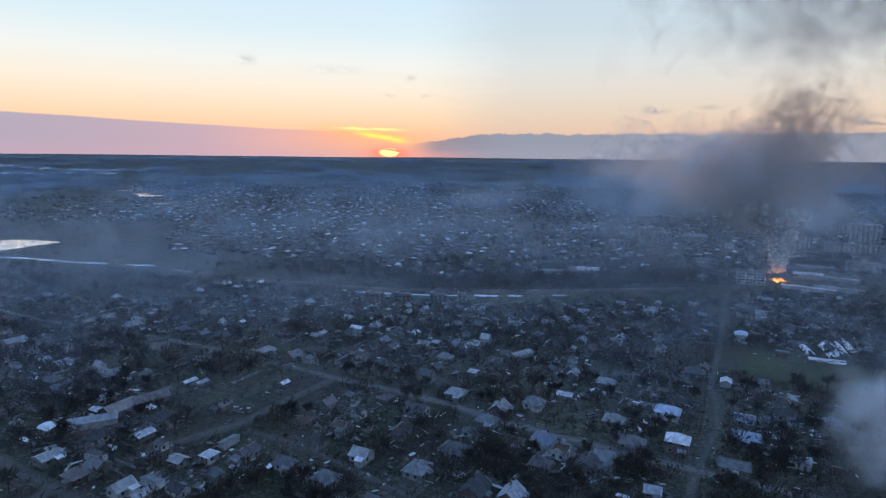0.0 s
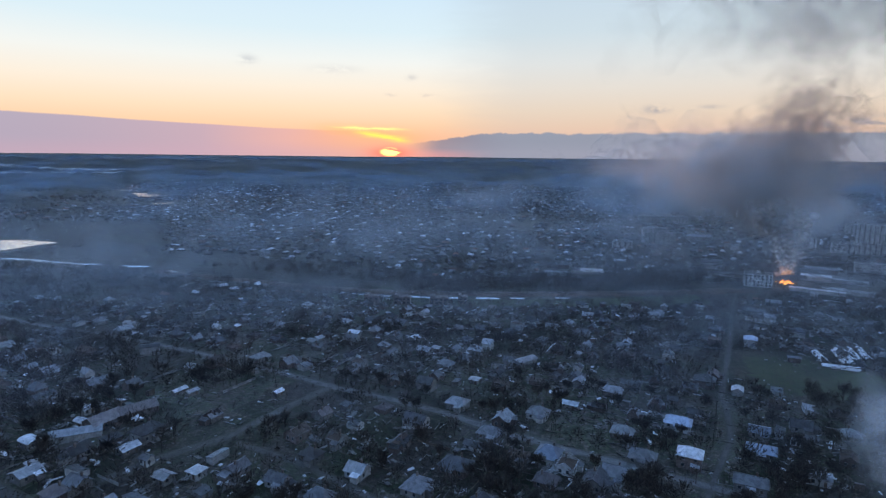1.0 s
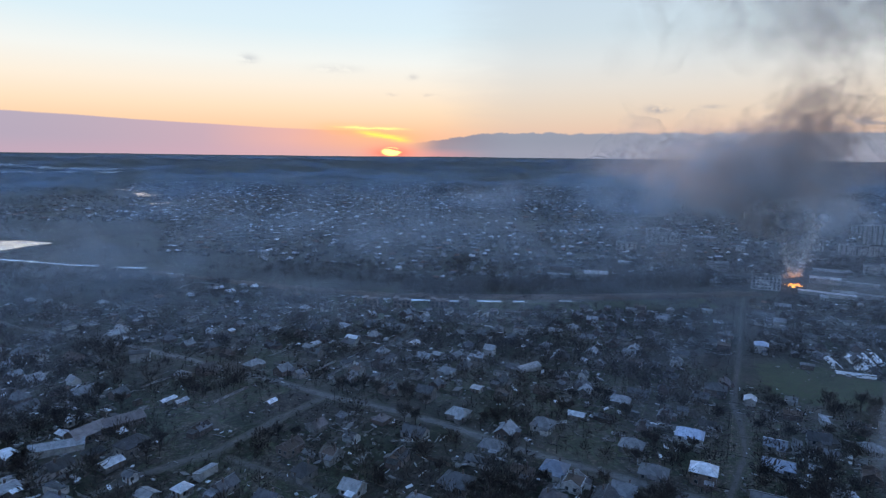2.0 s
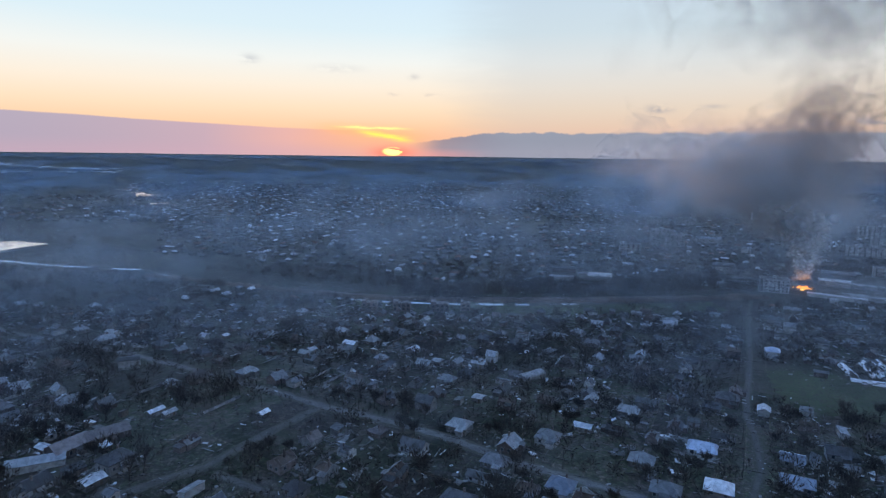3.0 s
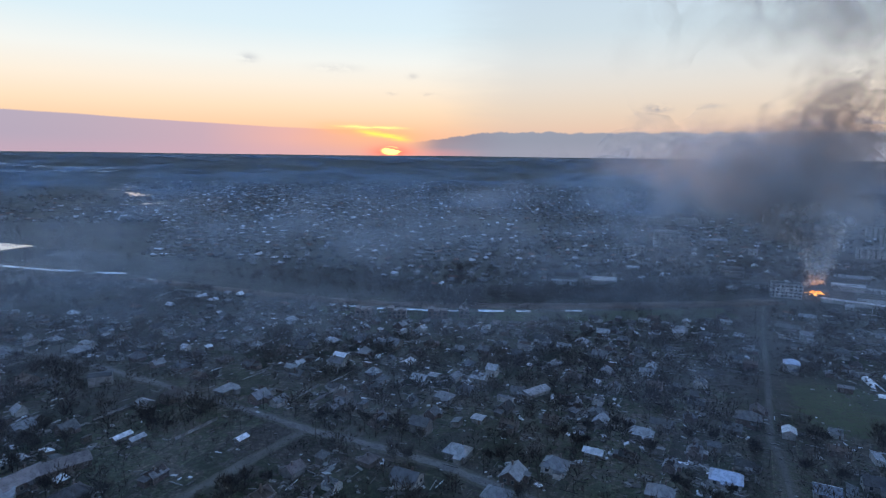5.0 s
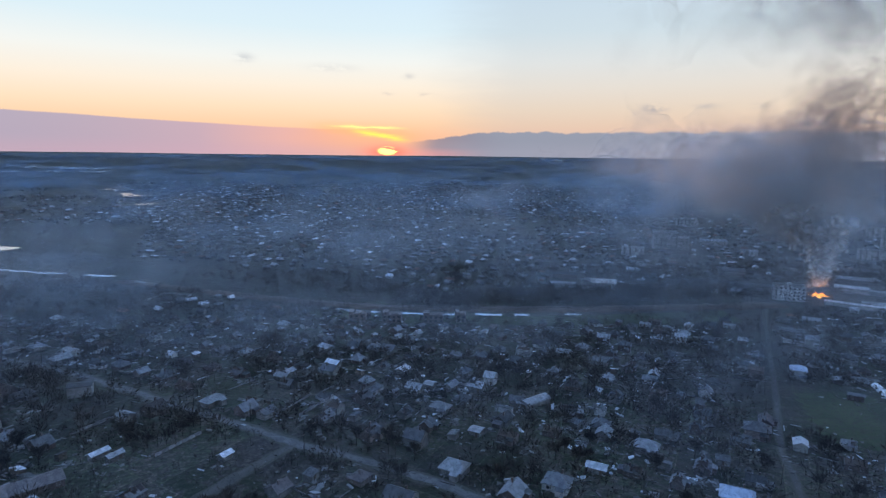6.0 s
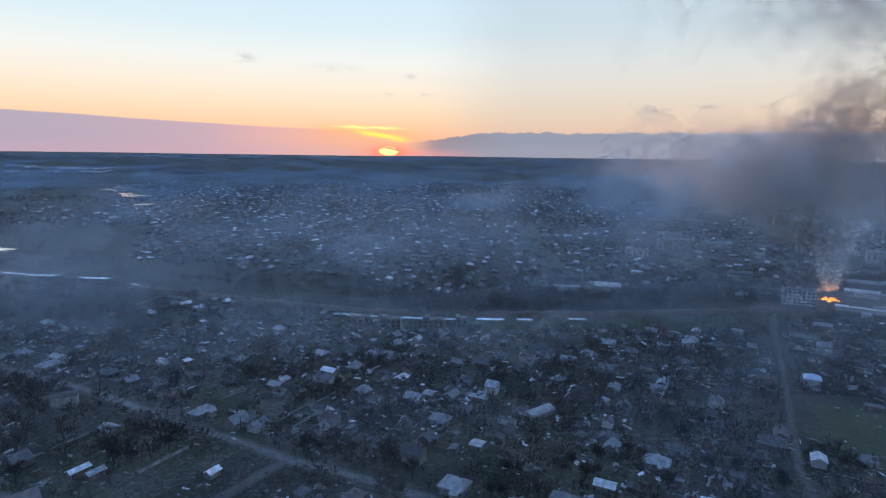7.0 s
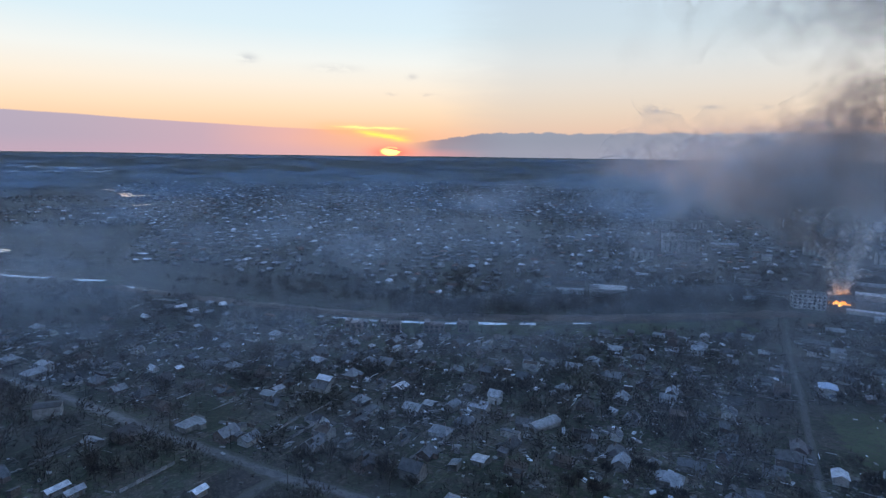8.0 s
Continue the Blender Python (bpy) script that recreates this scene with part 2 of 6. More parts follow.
def road_look(dark, light):
    """A worn carriageway that breaks up into muddy verges; "edge" runs from 0 on the crown to 1 at the rim."""
    def build(k, place, rand):
        rim = k.node("ShaderNodeAttribute")
        rim.attribute_name = "edge"
        a, b, c = k.noise(place, 0.22, 5.0, 0.65), k.noise(place, 1.6, 4.0), k.noise(place, 0.04, 3.0)
        col = k.mix(k.span(k.math("ADD", k.math("MULTIPLY", a, 0.6), k.math("MULTIPLY", b, 0.4)), 0.38, 0.62), c4(*dark), c4(*light))
        mud = k.mix(k.span(b, 0.38, 0.62), c4(0.036, 0.036, 0.025), c4(0.068, 0.060, 0.048))
        worn = k.math("ADD", rim.outputs["Fac"], k.math("MULTIPLY", k.math("SUBTRACT", k.math("ADD", a, c), 1.0), 1.1))
        return k.mix(k.span(worn, 0.25, 0.62), col, mud), b
    return build


MAT_ROAD = surface("worn_asphalt", road_look((0.070, 0.068, 0.066), (0.135, 0.13, 0.125)), 0.9, 0.0, 0.02)
MAT_DIRT = surface("dirt_track", road_look((0.050, 0.046, 0.042), (0.092, 0.084, 0.076)), 0.95, 0.0, 0.05)
MAT_BANK = mottled("bare_earth_bank", (0.060, 0.042, 0.034), (0.110, 0.078, 0.062), 0.05, 0.95, 0.3, 0.0, 0.0, 0.2, False, 0.06)
# open water: the sky's reflection is put into a pale, part-metal base
MAT_WATER = mottled("sky_pale_water", (0.72, 0.74, 0.76), (0.88, 0.89, 0.90), 0.03, 0.10, 0.0, 0.0, 0.65, 0.9)
MAT_WALL = {
    "brick": mottled("red_brick_wall", (0.090, 0.074, 0.068), (0.160, 0.132, 0.122), 0.9, 0.9, 0.02),
    "white": mottled("whitewashed_wall", (0.26, 0.26, 0.255), (0.44, 0.44, 0.43), 0.6, 0.85, 0.02),
    "grey": mottled("grey_render_wall", (0.11, 0.11, 0.107), (0.21, 0.207, 0.20), 0.5, 0.9, 0.02),
    "panel": mottled("concrete_panel_wall", (0.24, 0.24, 0.24), (0.42, 0.415, 0.405), 0.25, 0.9, 0.02),
}


def roof_look(dark, light, pitch=1.1):
    def build(k, place, rand):
        a = k.noise(place, 0.45, 5.0)
        b = k.noise(place, 3.1, 3.0)
        wave = k.node("ShaderNodeTexWave")
        k.put(wave.inputs["Vector"], place)
        wave.inputs["Scale"].default_value = pitch
        f = k.math("ADD", k.math("MULTIPLY", a, 0.65), k.math("MULTIPLY", b, 0.35))
        col = k.mix(k.span(f, 0.36, 0.64), c4(*dark), c4(*light))
        g = k.math("ADD", 0.55, k.math("MULTIPLY", k.math("POWER", rand, 3.0), 1.5))
        return k.mix(1.0, col, k.combine(g, g, g), "MULTIPLY"), wave.outputs[1]
    return build


MAT_ROOF = {
    "slate": surface("grey_asbestos_slate", roof_look((0.10, 0.104, 0.11), (0.19, 0.195, 0.205)), 0.85, 0.0, 0.05),
    "dark": surface("dark_weathered_slate", roof_look((0.055, 0.055, 0.058), (0.12, 0.12, 0.125)), 0.85, 0.0, 0.05),
    "light": surface("pale_metal_roofing", roof_look((0.20, 0.21, 0.225), (0.43, 0.44, 0.46)), 0.45, 0.0, 0.04, 0.5),
    "blue": surface("blue_metal_roofing", roof_look((0.13, 0.155, 0.20), (0.23, 0.265, 0.33)), 0.45, 0.0, 0.04, 0.5),
    "rust": surface("rusty_brown_roofing", roof_look((0.072, 0.062, 0.062), (0.125, 0.108, 0.106)), 0.8, 0.0, 0.05),
    "tar": surface("flat_bitumen_roof", roof_look((0.10, 0.10, 0.105), (0.20, 0.20, 0.205), 0.2), 0.9, 0.0, 0.02),
}
MAT_GLASS = mottled("dark_window_glass", (0.03, 0.034, 0.04), (0.06, 0.066, 0.075), 0.8, 0.12, 0.0, 0.2, 0.0, 0.6)
MAT_TRIM = mottled("weathered_white_paint", (0.19, 0.19, 0.185), (0.33, 0.33, 0.32), 2.0, 0.7)
MAT_WOOD = mottled("weathered_timber", (0.085, 0.068, 0.053), (0.17, 0.14, 0.115), 1.4, 0.9, 0.01)
MAT_PIPE = mottled("sooty_brick", (0.10, 0.080, 0.070), (0.17, 0.135, 0.12), 2.5, 0.95)
MAT_BARK = mottled("bark", (0.035, 0.030, 0.026), (0.075, 0.064, 0.055), 2.0, 0.95)
MAT_TWIG = mottled("bare_twigs", (0.034, 0.029, 0.025), (0.072, 0.060, 0.051), 0.3, 0.95, 0.0, 0.35, 0.0, 0.1, True, 0.06)
MAT_CONCRETE = mottled("grey_concrete", (0.22, 0.22, 0.215), (0.38, 0.375, 0.365), 0.8, 0.9, 0.01)


# ---- ground, roads, water ----
def make_ground():
    spokes, radii = 288, [0.0]
    r = 40.0
    while r < 4860:
        radii.append(r)
        r += max(14.0, r * 0.028)
    radii += [4860.0]
    verts = [(0, 0, land(0, 0))]
    for r in radii[1:]:
        for i in range(spokes):
            a = 2 * math.pi * i / spokes
            x, y = r * math.cos(a), r * math.sin(a)
            verts.append((x, y, land(x, y)))
    faces = [(0, 1 + i, 1 + (i + 1) % spokes) for i in range(spokes)]
    for j in range(len(radii) - 2):
        a, b = 1 + j * spokes, 1 + (j + 1) * spokes
        faces += [(a + i, b + i, b + (i + 1) % spokes, a + (i + 1) % spokes) for i in range(spokes)]
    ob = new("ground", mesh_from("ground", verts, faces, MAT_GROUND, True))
    return tagged(ob, "dark early-spring ground of grass, gardens and bare soil", "ground", kind="structure")


make_ground()


def lerp_path(points, step=6.0):
    out = []
    for (x0, y0), (x1, y1) in zip(points, points[1:]):
        n = max(1, int(math.hypot(x1 - x0, y1 - y0) / step))
        out += [(x0 + (x1 - x0) * i / n, y0 + (y1 - y0) * i / n) for i in range(n)]
    return out + [points[-1]]


def ribbon(name, points, width, material, label, category, lift=0.14, wobble=0.0, step=3.0, verge=True):
    """A strip that lies on the land, with a rounded-off shoulder down into it."""
    line = lerp_path(points, step)
    verts, faces = [], []
    for i, (x, y) in enumerate(line):
        a, b = line[max(0, i - 1)], line[min(len(line) - 1, i + 1)]
        tx, ty = b[0] - a[0], b[1] - a[1]
        n = math.hypot(tx, ty)
        nx, ny = -ty / n, tx / n
        w = width * (1 + wobble * noise.noise((x * 0.06, y * 0.06, 1.0)))
        sway = wobble * 2.0 * noise.noise((x * 0.03, y * 0.03, 5.0))
        rough = [1 + 2.2 * wobble * noise.noise((x * 0.21, y * 0.21, c)) for c in (11.0, 23.0)]
        for s, h in (((-0.9, 0.03), (-0.5, lift), (0.0, lift + 0.03), (0.5, lift), (0.9, 0.03)) if verge else
                     ((-0.62, -0.5), (-0.5, lift), (0.0, lift + 0.06), (0.5, lift), (0.62, -0.5))):
            g = w * s * rough[s > 0] + sway
            px, py = x + nx * g, y + ny * g
            verts.append((px, py, land(px, py) + h))
        if i:
            for j in range(4):
                q = i * 5 + j
                faces.append((q - 5, q - 4, q + 1, q))
    me = mesh_from(name, verts, faces, material, True)
    if verge:
        me.attributes.new("edge", "FLOAT", "POINT").data.foreach_set("value", [1.0, 0.4, 0.0, 0.4, 1.0] * len(line))
    return tagged(new(name, me), label, category, kind="structure")


ROAD_MAIN = [(-420, 548), (-255, 440), (-193, 408), (-154, 382), (-84, 326), (-28, 291), (-9, 284), (26, 266), (48, 249), (84, 226), (120, 202), (230, 132)]
ROAD_SOUTH = [(-28, 291), (-64, 241), (-87, 225), (-121, 195), (-175, 160)]
ROAD_BRANCH = [(-226, 370), (-206, 392), (-193, 408)]
ROAD_LANE = [(-170, 236), (-128, 208), (-100, 190), (-60, 160)]
ROAD_BACK = [(-60, 236), (-29, 220), (2, 194), (40, 165)]
ROAD_NORTH = [(100, 178), (120, 205), (147, 238), (162, 266), (170, 285), (228, 374), (289, 472), (318, 515)]
ribbon("road_main", ROAD_MAIN, 4.2, MAT_ROAD, "long straight worn asphalt village street", "road", wobble=0.12)
ribbon("road_south", ROAD_SOUTH, 3.0, MAT_DIRT, "dirt street between gardens", "road", wobble=0.15)
ribbon("road_lane", ROAD_LANE, 3.4, MAT_DIRT, "dirt lane between houses", "road", wobble=0.15)
ribbon("road_back", ROAD_BACK, 2.6, MAT_DIRT, "narrow dirt back lane", "road", wobble=0.15)
ribbon("road_north", ROAD_NORTH, 2.0, MAT_DIRT, "rutted dirt road towards the town", "road", wobble=0.15)
ribbon("road_branch", ROAD_BRANCH, 2.8, MAT_DIRT, "faint dirt track across open gardens", "road", wobble=0.15)
ribbon("earth_bank", [(-250, 662), (-191, 630), (-107, 589), (-49, 566), (5, 548), (110, 535), (215, 528), (340, 525)], 15, MAT_BANK,
       "long bare brown earth bank beside the stream", "embankment", lift=0.5, wobble=0.35, verge=False)


def patch(name, points, material, label, lift=0.12, cell=4.0):
    """A field with a ragged edge, draped on the land."""
    xs, ys = [q[0] for q in points], [q[1] for q in points]
    keep, verts, faces = {}, [], []

    def inside(x, y):
        hit = False
        for (x0, y0), (x1, y1) in zip(points, points[1:] + points[:1]):
            if (y0 > y) != (y1 > y) and x < (x1 - x0) * (y - y0) / (y1 - y0) + x0:
                hit = not hit
        return hit

    def corner(i, j):
        if (i, j) not in keep:
            x, y = min(xs) + cell * i + 1.5 * noise.noise((i * 0.7, j * 0.7, 1.0)), min(ys) + cell * j + 1.5 * noise.noise((i * 0.7, j * 0.7, 9.0))
            keep[(i, j)] = len(verts)
            verts.append((x, y, land(x, y) + lift))
        return keep[(i, j)]

    for i in range(int((max(xs) - min(xs)) / cell)):
        for j in range(int((max(ys) - min(ys)) / cell)):
            if inside(min(xs) + cell * (i + 0.5), min(ys) + cell * (j + 0.5)):
                faces.append((corner(i, j), corner(i + 1, j), corner(i + 1, j + 1), corner(i, j + 1)))
    return tagged(new(name, mesh_from(name, verts, faces, material, True)), label, "field", kind="structure")


def turf_look(k, place, rand):
    a, b, c = k.noise(place, 0.05, 5.0), k.noise(place, 0.5, 5.0), k.noise(place, 2.5, 4.0)
    col = k.mix(k.span(a, 0.38, 0.62), c4(0.032, 0.046, 0.020), c4(0.058, 0.072, 0.034))
    col = k.mix(k.span(b, 0.45, 0.65), col, c4(0.046, 0.041, 0.030))
    return k.mix(k.math("MULTIPLY", k.span(c, 0.5, 0.7), 0.5), col, c4(0.070, 0.066, 0.048)), c


MAT_TURF = surface("dark_turf", turf_look, 0.95, 0.0, 0.1, 0.1, 0.06)
patch("ground_field_east", [(196, 292), (232, 276), (300, 300), (262, 322), (262, 345), (222, 350)], MAT_TURF, "dark green open grass field")
patch("ground_meadow", [(-60, 520), (10, 500), (120, 488), (280, 486), (280, 512), (100, 516), (10, 528), (-50, 548)], MAT_TURF, "damp green meadow before the stream")


def pool(name, points, label, level=0.8):
    """Still water inside an uneven outline, a thin slab on the land."""
    cx, cy = sum(p[0] for p in points) / len(points), sum(p[1] for p in points) / len(points)
    rim = []
    n = len(points)
    for i in range(n):
        for s in range(6):
            (x0, y0), (x1, y1) = points[i], points[(i + 1) % n]
            x, y = x0 + (x1 - x0) * s / 6, y0 + (y1 - y0) * s / 6
            g = 1 + 0.06 * noise.noise((x * 0.05, y * 0.05, 2.0))
            rim.append((cx + (x - cx) * g, cy + (y - cy) * g))
    z = max(land(x, y) for x, y in rim) + level
    verts = [(x, y, z) for x, y in rim] + [(x, y, z - 4) for x, y in rim]
    m = len(rim)
    faces = [tuple(range(m))] + [(i, i + m, (i + 1) % m + m, (i + 1) % m) for i in range(m)]
    return tagged(new(name, mesh_from(name, verts, faces, MAT_WATER)), label, "water", kind="structure")


pool("water_lake", [(-640, 800), (-640, 900), (-553, 884), (-510, 888), (-459, 862), (-478, 830), (-494, 785), (-560, 770)], "lake coloured pale for the sky's reflection")
pool("water_pond", [(-790, 1900), (-745, 1830), (-703, 1722), (-672, 1790), (-655, 1805), (-712, 1822), (-750, 1905)], "far pond coloured pale for the sky's reflection")
pool("water_pond_small", [(-566, 1472), (-545, 1490), (-535, 1528), (-552, 1518), (-580, 1500)], "small far pond coloured pale for the sky's reflection")
pool("water_pond_narrow", [(-645, 1556), (-622, 1576), (-618, 1592), (-640, 1575)], "sliver of far water coloured pale for the sky's reflection")
pool("water_pond_far", [(-914, 2068), (-825, 2010), (-822, 2036), (-905, 2090)], "narrow far pond coloured pale for the sky's reflection")
pool("water_pond_upper", [(-926, 2190), (-880, 2170), (-876, 2200), (-918, 2225)], "farthest pond coloured pale for the sky's reflection")
for i, pts in enumerate(([(-470, 744), (-443, 743), (-393, 722)], [(-390, 721), (-353, 707), (-322, 702)], [(-300, 694), (-285, 690), (-268, 687)],
                         [(-236, 660), (-225, 651)], [(-214, 643), (-208, 638)], [(-33, 543), (-14, 536), (1, 531)], [(15, 529), (44, 524), (67, 522)],
                         [(77, 522), (98, 519)], [(108, 519), (120, 518)], [(149, 518), (162, 516)])):
    ribbon("water_stream", pts, 5.0 if i < 3 else 3.0, MAT_WATER, "open reach of the stream coloured pale for the sky's reflection", "water", lift=0.9, wobble=0.5, step=3.0, verge=False)


# ---- houses ----
def window_meshes(w=1.1, h=1.3, t=0.1):
    """A window seen from -y with its sill at z = 0: the frame as one ring, the pane and a board of its own, and both in one."""
    a, b = w / 2 + t, w / 2
    ring = [(-a, -t), (a, -t), (a, h + t), (-a, h + t)], [(-b, 0), (b, 0), (b, h), (-b, h)]
    v = [(x, y, z) for y, loop in ((-0.06, ring[0]), (-0.06, ring[1]), (0.04, ring[1]), (0.04, ring[0])) for x, z in loop]
    f = [(4 * r + i, 4 * r + (i + 1) % 4, (4 * r + 4 + (i + 1) % 4) % 16, (4 * r + 4 + i) % 16) for r in range(4) for i in range(4)]
    p = Solid().box(-b, -0.02, 0, b, 0.02, h)
    one = mesh_from("window", v[:12], f[:8] + [(8, 9, 10, 11)], [MAT_TRIM, MAT_GLASS])
    one.polygons[8].material_index = 1
    return mesh_from("window", v, f, MAT_TRIM), p.mesh("pane", MAT_GLASS), p.mesh("pane", MAT_WOOD), one


WINDOW, PANE, BOARD, WINDOW_FAR = window_meshes()


def window(parent, x, z, side, lite=False, boarded=False):
    win = part("window", WINDOW_FAR if lite else WINDOW, None, parent)
    win.matrix_basis = side @ pose(x, 0, z)
    if not lite:
        part("pane", BOARD if boarded else PANE, None, win, "boarded-up opening" if boarded else "dark glass")
    return win


def gable_roof(w, d, z, rise, over=0.5, hip=0.0, thick=0.16):
    """Roof slabs with thickness, ridge along x; hip: how far the ridge ends draw in."""
    s = Solid()
    X, Y = w / 2 + over, d / 2 + over
    drop = rise * over / (d / 2)
    e, r = max(hip * (d / 2 + over), 0.0), z + rise
    if hip and e > X - 0.3:
        e = X - 0.3
    for lo in (0.0,):
        top = [(-X, -Y, z - drop), (X, -Y, z - drop), (X, Y, z - drop), (-X, Y, z - drop), (-X + e, 0, r), (X - e, 0, r)]
        under = [(x, y, zz - thick) for x, y, zz in top]
        faces = [(0, 1, 5, 4), (2, 3, 4, 5), (3, 0, 4), (1, 2, 5)] if hip else [(0, 1, 5, 4), (2, 3, 4, 5)]
        back = [tuple(6 + i for i in f[::-1]) for f in faces]
        edge = [(0, 6, 7, 1), (2, 8, 9, 3)]
        edge += [(1, 7, 8, 2), (3, 9, 6, 0)] if hip else [(1, 7, 11, 5), (5, 11, 8, 2), (3, 9, 10, 4), (4, 10, 6, 0)]
        s.add(top + under, faces + back + edge)
    return s


def house(w=9, d=7, eaves=3.0, rise=2.6, wall="grey", roof="slate", hip=0.0, label="", porch=True, chimney=True, state="", storeys=1, annex=0.0, lite=False, vault=False):
    """A village house at the origin: walls with gables, slab roof, windows, door, chimney, porch."""
    w, d, rise = w * 0.9, d * 0.9, rise * 0.88
    ob = thing("house", label or "single-storey village house", "house", "village houses")
    s = Solid()
    t = 0.35
    base = -2.0
    for a in ((-w / 2, -d / 2, w / 2, -d / 2 + t), (-w / 2, d / 2 - t, w / 2, d / 2), (-w / 2, -d / 2 + t, -w / 2 + t, d / 2 - t), (w / 2 - t, -d / 2 + t, w / 2, d / 2 - t)):
        s.box(a[0], a[1], base, a[2], a[3], eaves)
    if not hip and not vault:
        for x0, x1 in ((-w / 2, -w / 2 + t), (w / 2 - t, w / 2)):
            g = rise * 0.94
            vs = [(x0, -d / 2, eaves), (x0, d / 2, eaves), (x0, 0, eaves + g), (x1, -d / 2, eaves), (x1, d / 2, eaves), (x1, 0, eaves + g)]
            s.add(vs, [(0, 2, 1), (3, 4, 5), (0, 3, 5, 2), (1, 2, 5, 4), (0, 1, 4, 3)])
    part("wall", s, MAT_WALL[wall], ob)
    if vault:
        v = Solid()
        n, X, Y = 10, w / 2 + 0.3, d / 2 + 0.25
        arc = [(Y * -math.cos(math.pi * i / n), eaves - 0.1 + rise * math.sin(math.pi * i / n)) for i in range(n + 1)]
        vs = [(x, y * g, z - (1 - g) * 2) for x in (-X, X) for g in (1.0, 0.95) for y, z in arc]
        m = n + 1
        fs = []
        for i in range(n):
            fs += [(i, i + 2 * m, i + 1 + 2 * m, i + 1), (i + m, i + 1 + m, i + 1 + 3 * m, i + 3 * m), (i, i + 1, i + 1 + m, i + m), (i + 2 * m, i + 3 * m, i + 1 + 3 * m, i + 1 + 2 * m)]
        part("roof", v.add(vs, fs), MAT_ROOF[roof], ob)
    elif state == "holed":
        X, Y = w / 2 + 0.4, d / 2 + 0.4
        nx, ny = max(4, int(w / 1.3)), 4
        for way in (-1, 1):
            v = [(-X + 2 * X * i / nx, way * Y * (1 - j / ny), eaves - 0.2 + (rise + 0.2) * j / ny - dz) for dz in (0, 0.12) for j in range(ny + 1) for i in range(nx + 1)]
            m, f = (nx + 1) * (ny + 1), []
            cx, cy = random.uniform(0, nx), random.uniform(0, ny)
            for j in range(ny):
                for i in range(nx):
                    if math.hypot((i + 0.5 - cx) / 1.6, j + 0.5 - cy) < 1.25 or random.random() < 0.12:
                        continue
                    a = j * (nx + 1) + i
                    q = (a, a + 1, a + nx + 2, a + nx + 1)
                    f += [q, tuple(m + e for e in q[::-1])] + [(q[e], q[e] + m, q[(e + 1) % 4] + m, q[(e + 1) % 4]) for e in range(4)]
            part("roof_slope", Solid().add(v, f), MAT_ROOF[roof], ob, "sheet roofing with holes torn in it")
        for i in range(0, nx + 1, 2):
            x = -X + 0.4 + (2 * X - 0.8) * i / nx
            part("rafter", Solid().add([(x - 0.07, -Y, eaves - 0.34), (x + 0.07, -Y, eaves - 0.34), (x + 0.07, 0, eaves + rise - 0.16), (x - 0.07, 0, eaves + rise - 0.16), (x + 0.07, Y, eaves - 0.34), (x - 0.07, Y, eaves - 0.34),
                                        (x - 0.07, -Y, eaves - 0.5), (x + 0.07, -Y, eaves - 0.5), (x + 0.07, 0, eaves + rise - 0.32), (x - 0.07, 0, eaves + rise - 0.32), (x + 0.07, Y, eaves - 0.5), (x - 0.07, Y, eaves - 0.5)],
                                       [(0, 1, 2, 3), (3, 2, 4, 5), (9, 8, 7, 6), (11, 10, 8, 9), (0, 3, 9, 6), (3, 5, 11, 9), (2, 1, 7, 8), (4, 2, 8, 10), (1, 0, 6, 7), (5, 4, 10, 11)]), MAT_WOOD, ob)
    elif state != "burnt":
        part("roof", gable_roof(w, d, eaves, rise, 0.5, hip), MAT_ROOF[roof], ob)
        ridge = Solid() if not lite else None
        e = hip * (d / 2 + 0.5) if hip else 0.0
        if ridge:
            ridge.tube((-(w / 2 + 0.5 - min(e, w / 2)), 0, eaves + rise + 0.02), (w / 2 + 0.5 - min(e, w / 2), 0, eaves + rise + 0.02), 0.13, 0.13, 6)
            part("ridge_cap", ridge, MAT_ROOF["light" if roof in ("light", "blue") else "slate"], ob)
    else:
        n = int(w / 1.1)
        for i in range(n + 1):
            x = -w / 2 + 0.15 + (w - 0.3) * i / n
            if random.random() < 0.25:
                continue
            r = Solid()
            r.tube((x, -d / 2 - 0.3, eaves), (x, 0, eaves + rise), 0.09, 0.09, 4)
            if random.random() < 0.7:
                r.tube((x, d / 2 + 0.3, eaves), (x, 0, eaves + rise), 0.09, 0.09, 4)
            part("rafter", r, MAT_WOOD, ob)
        part("ceiling_deck", Solid().box(-w / 2 + t, -d / 2 + t, eaves - 0.35, w / 2 - t, d / 2 - t, eaves - 0.15), MAT_BANK, ob, "debris-strewn attic floor")
    front, rear = pose(0, -d / 2, 0), pose(0, d / 2, 0, 0, 0, 180)
    east, west = pose(w / 2, 0, 0, 0, 0, 90), pose(-w / 2, 0, 0, 0, 0, -90)
    n = max(2, int(w / (5.5 if lite else 3.2)))
    for level in range(storeys):
        z = 1.0 + level * 2.9
        for side in (front, rear):
            for i in range(n):
                x = -w / 2 + w * (i + 0.5) / n
                if side is front and i == n // 2 and level == 0:
                    continue
                window(ob, x, z, side, lite, random.random() < 0.2)
        for side in (east, west):
            window(ob, -d / 5, z, side, lite)
            if d > 7 and not lite:
                window(ob, d / 5, z, side)
    x = -w / 2 + w * (n // 2 + 0.5) / n
    part("door", Solid().box(x - 0.5, -d / 2 - 0.06, 0.1, x + 0.5, -d / 2 + 0.02, 2.15), MAT_WOOD, ob)
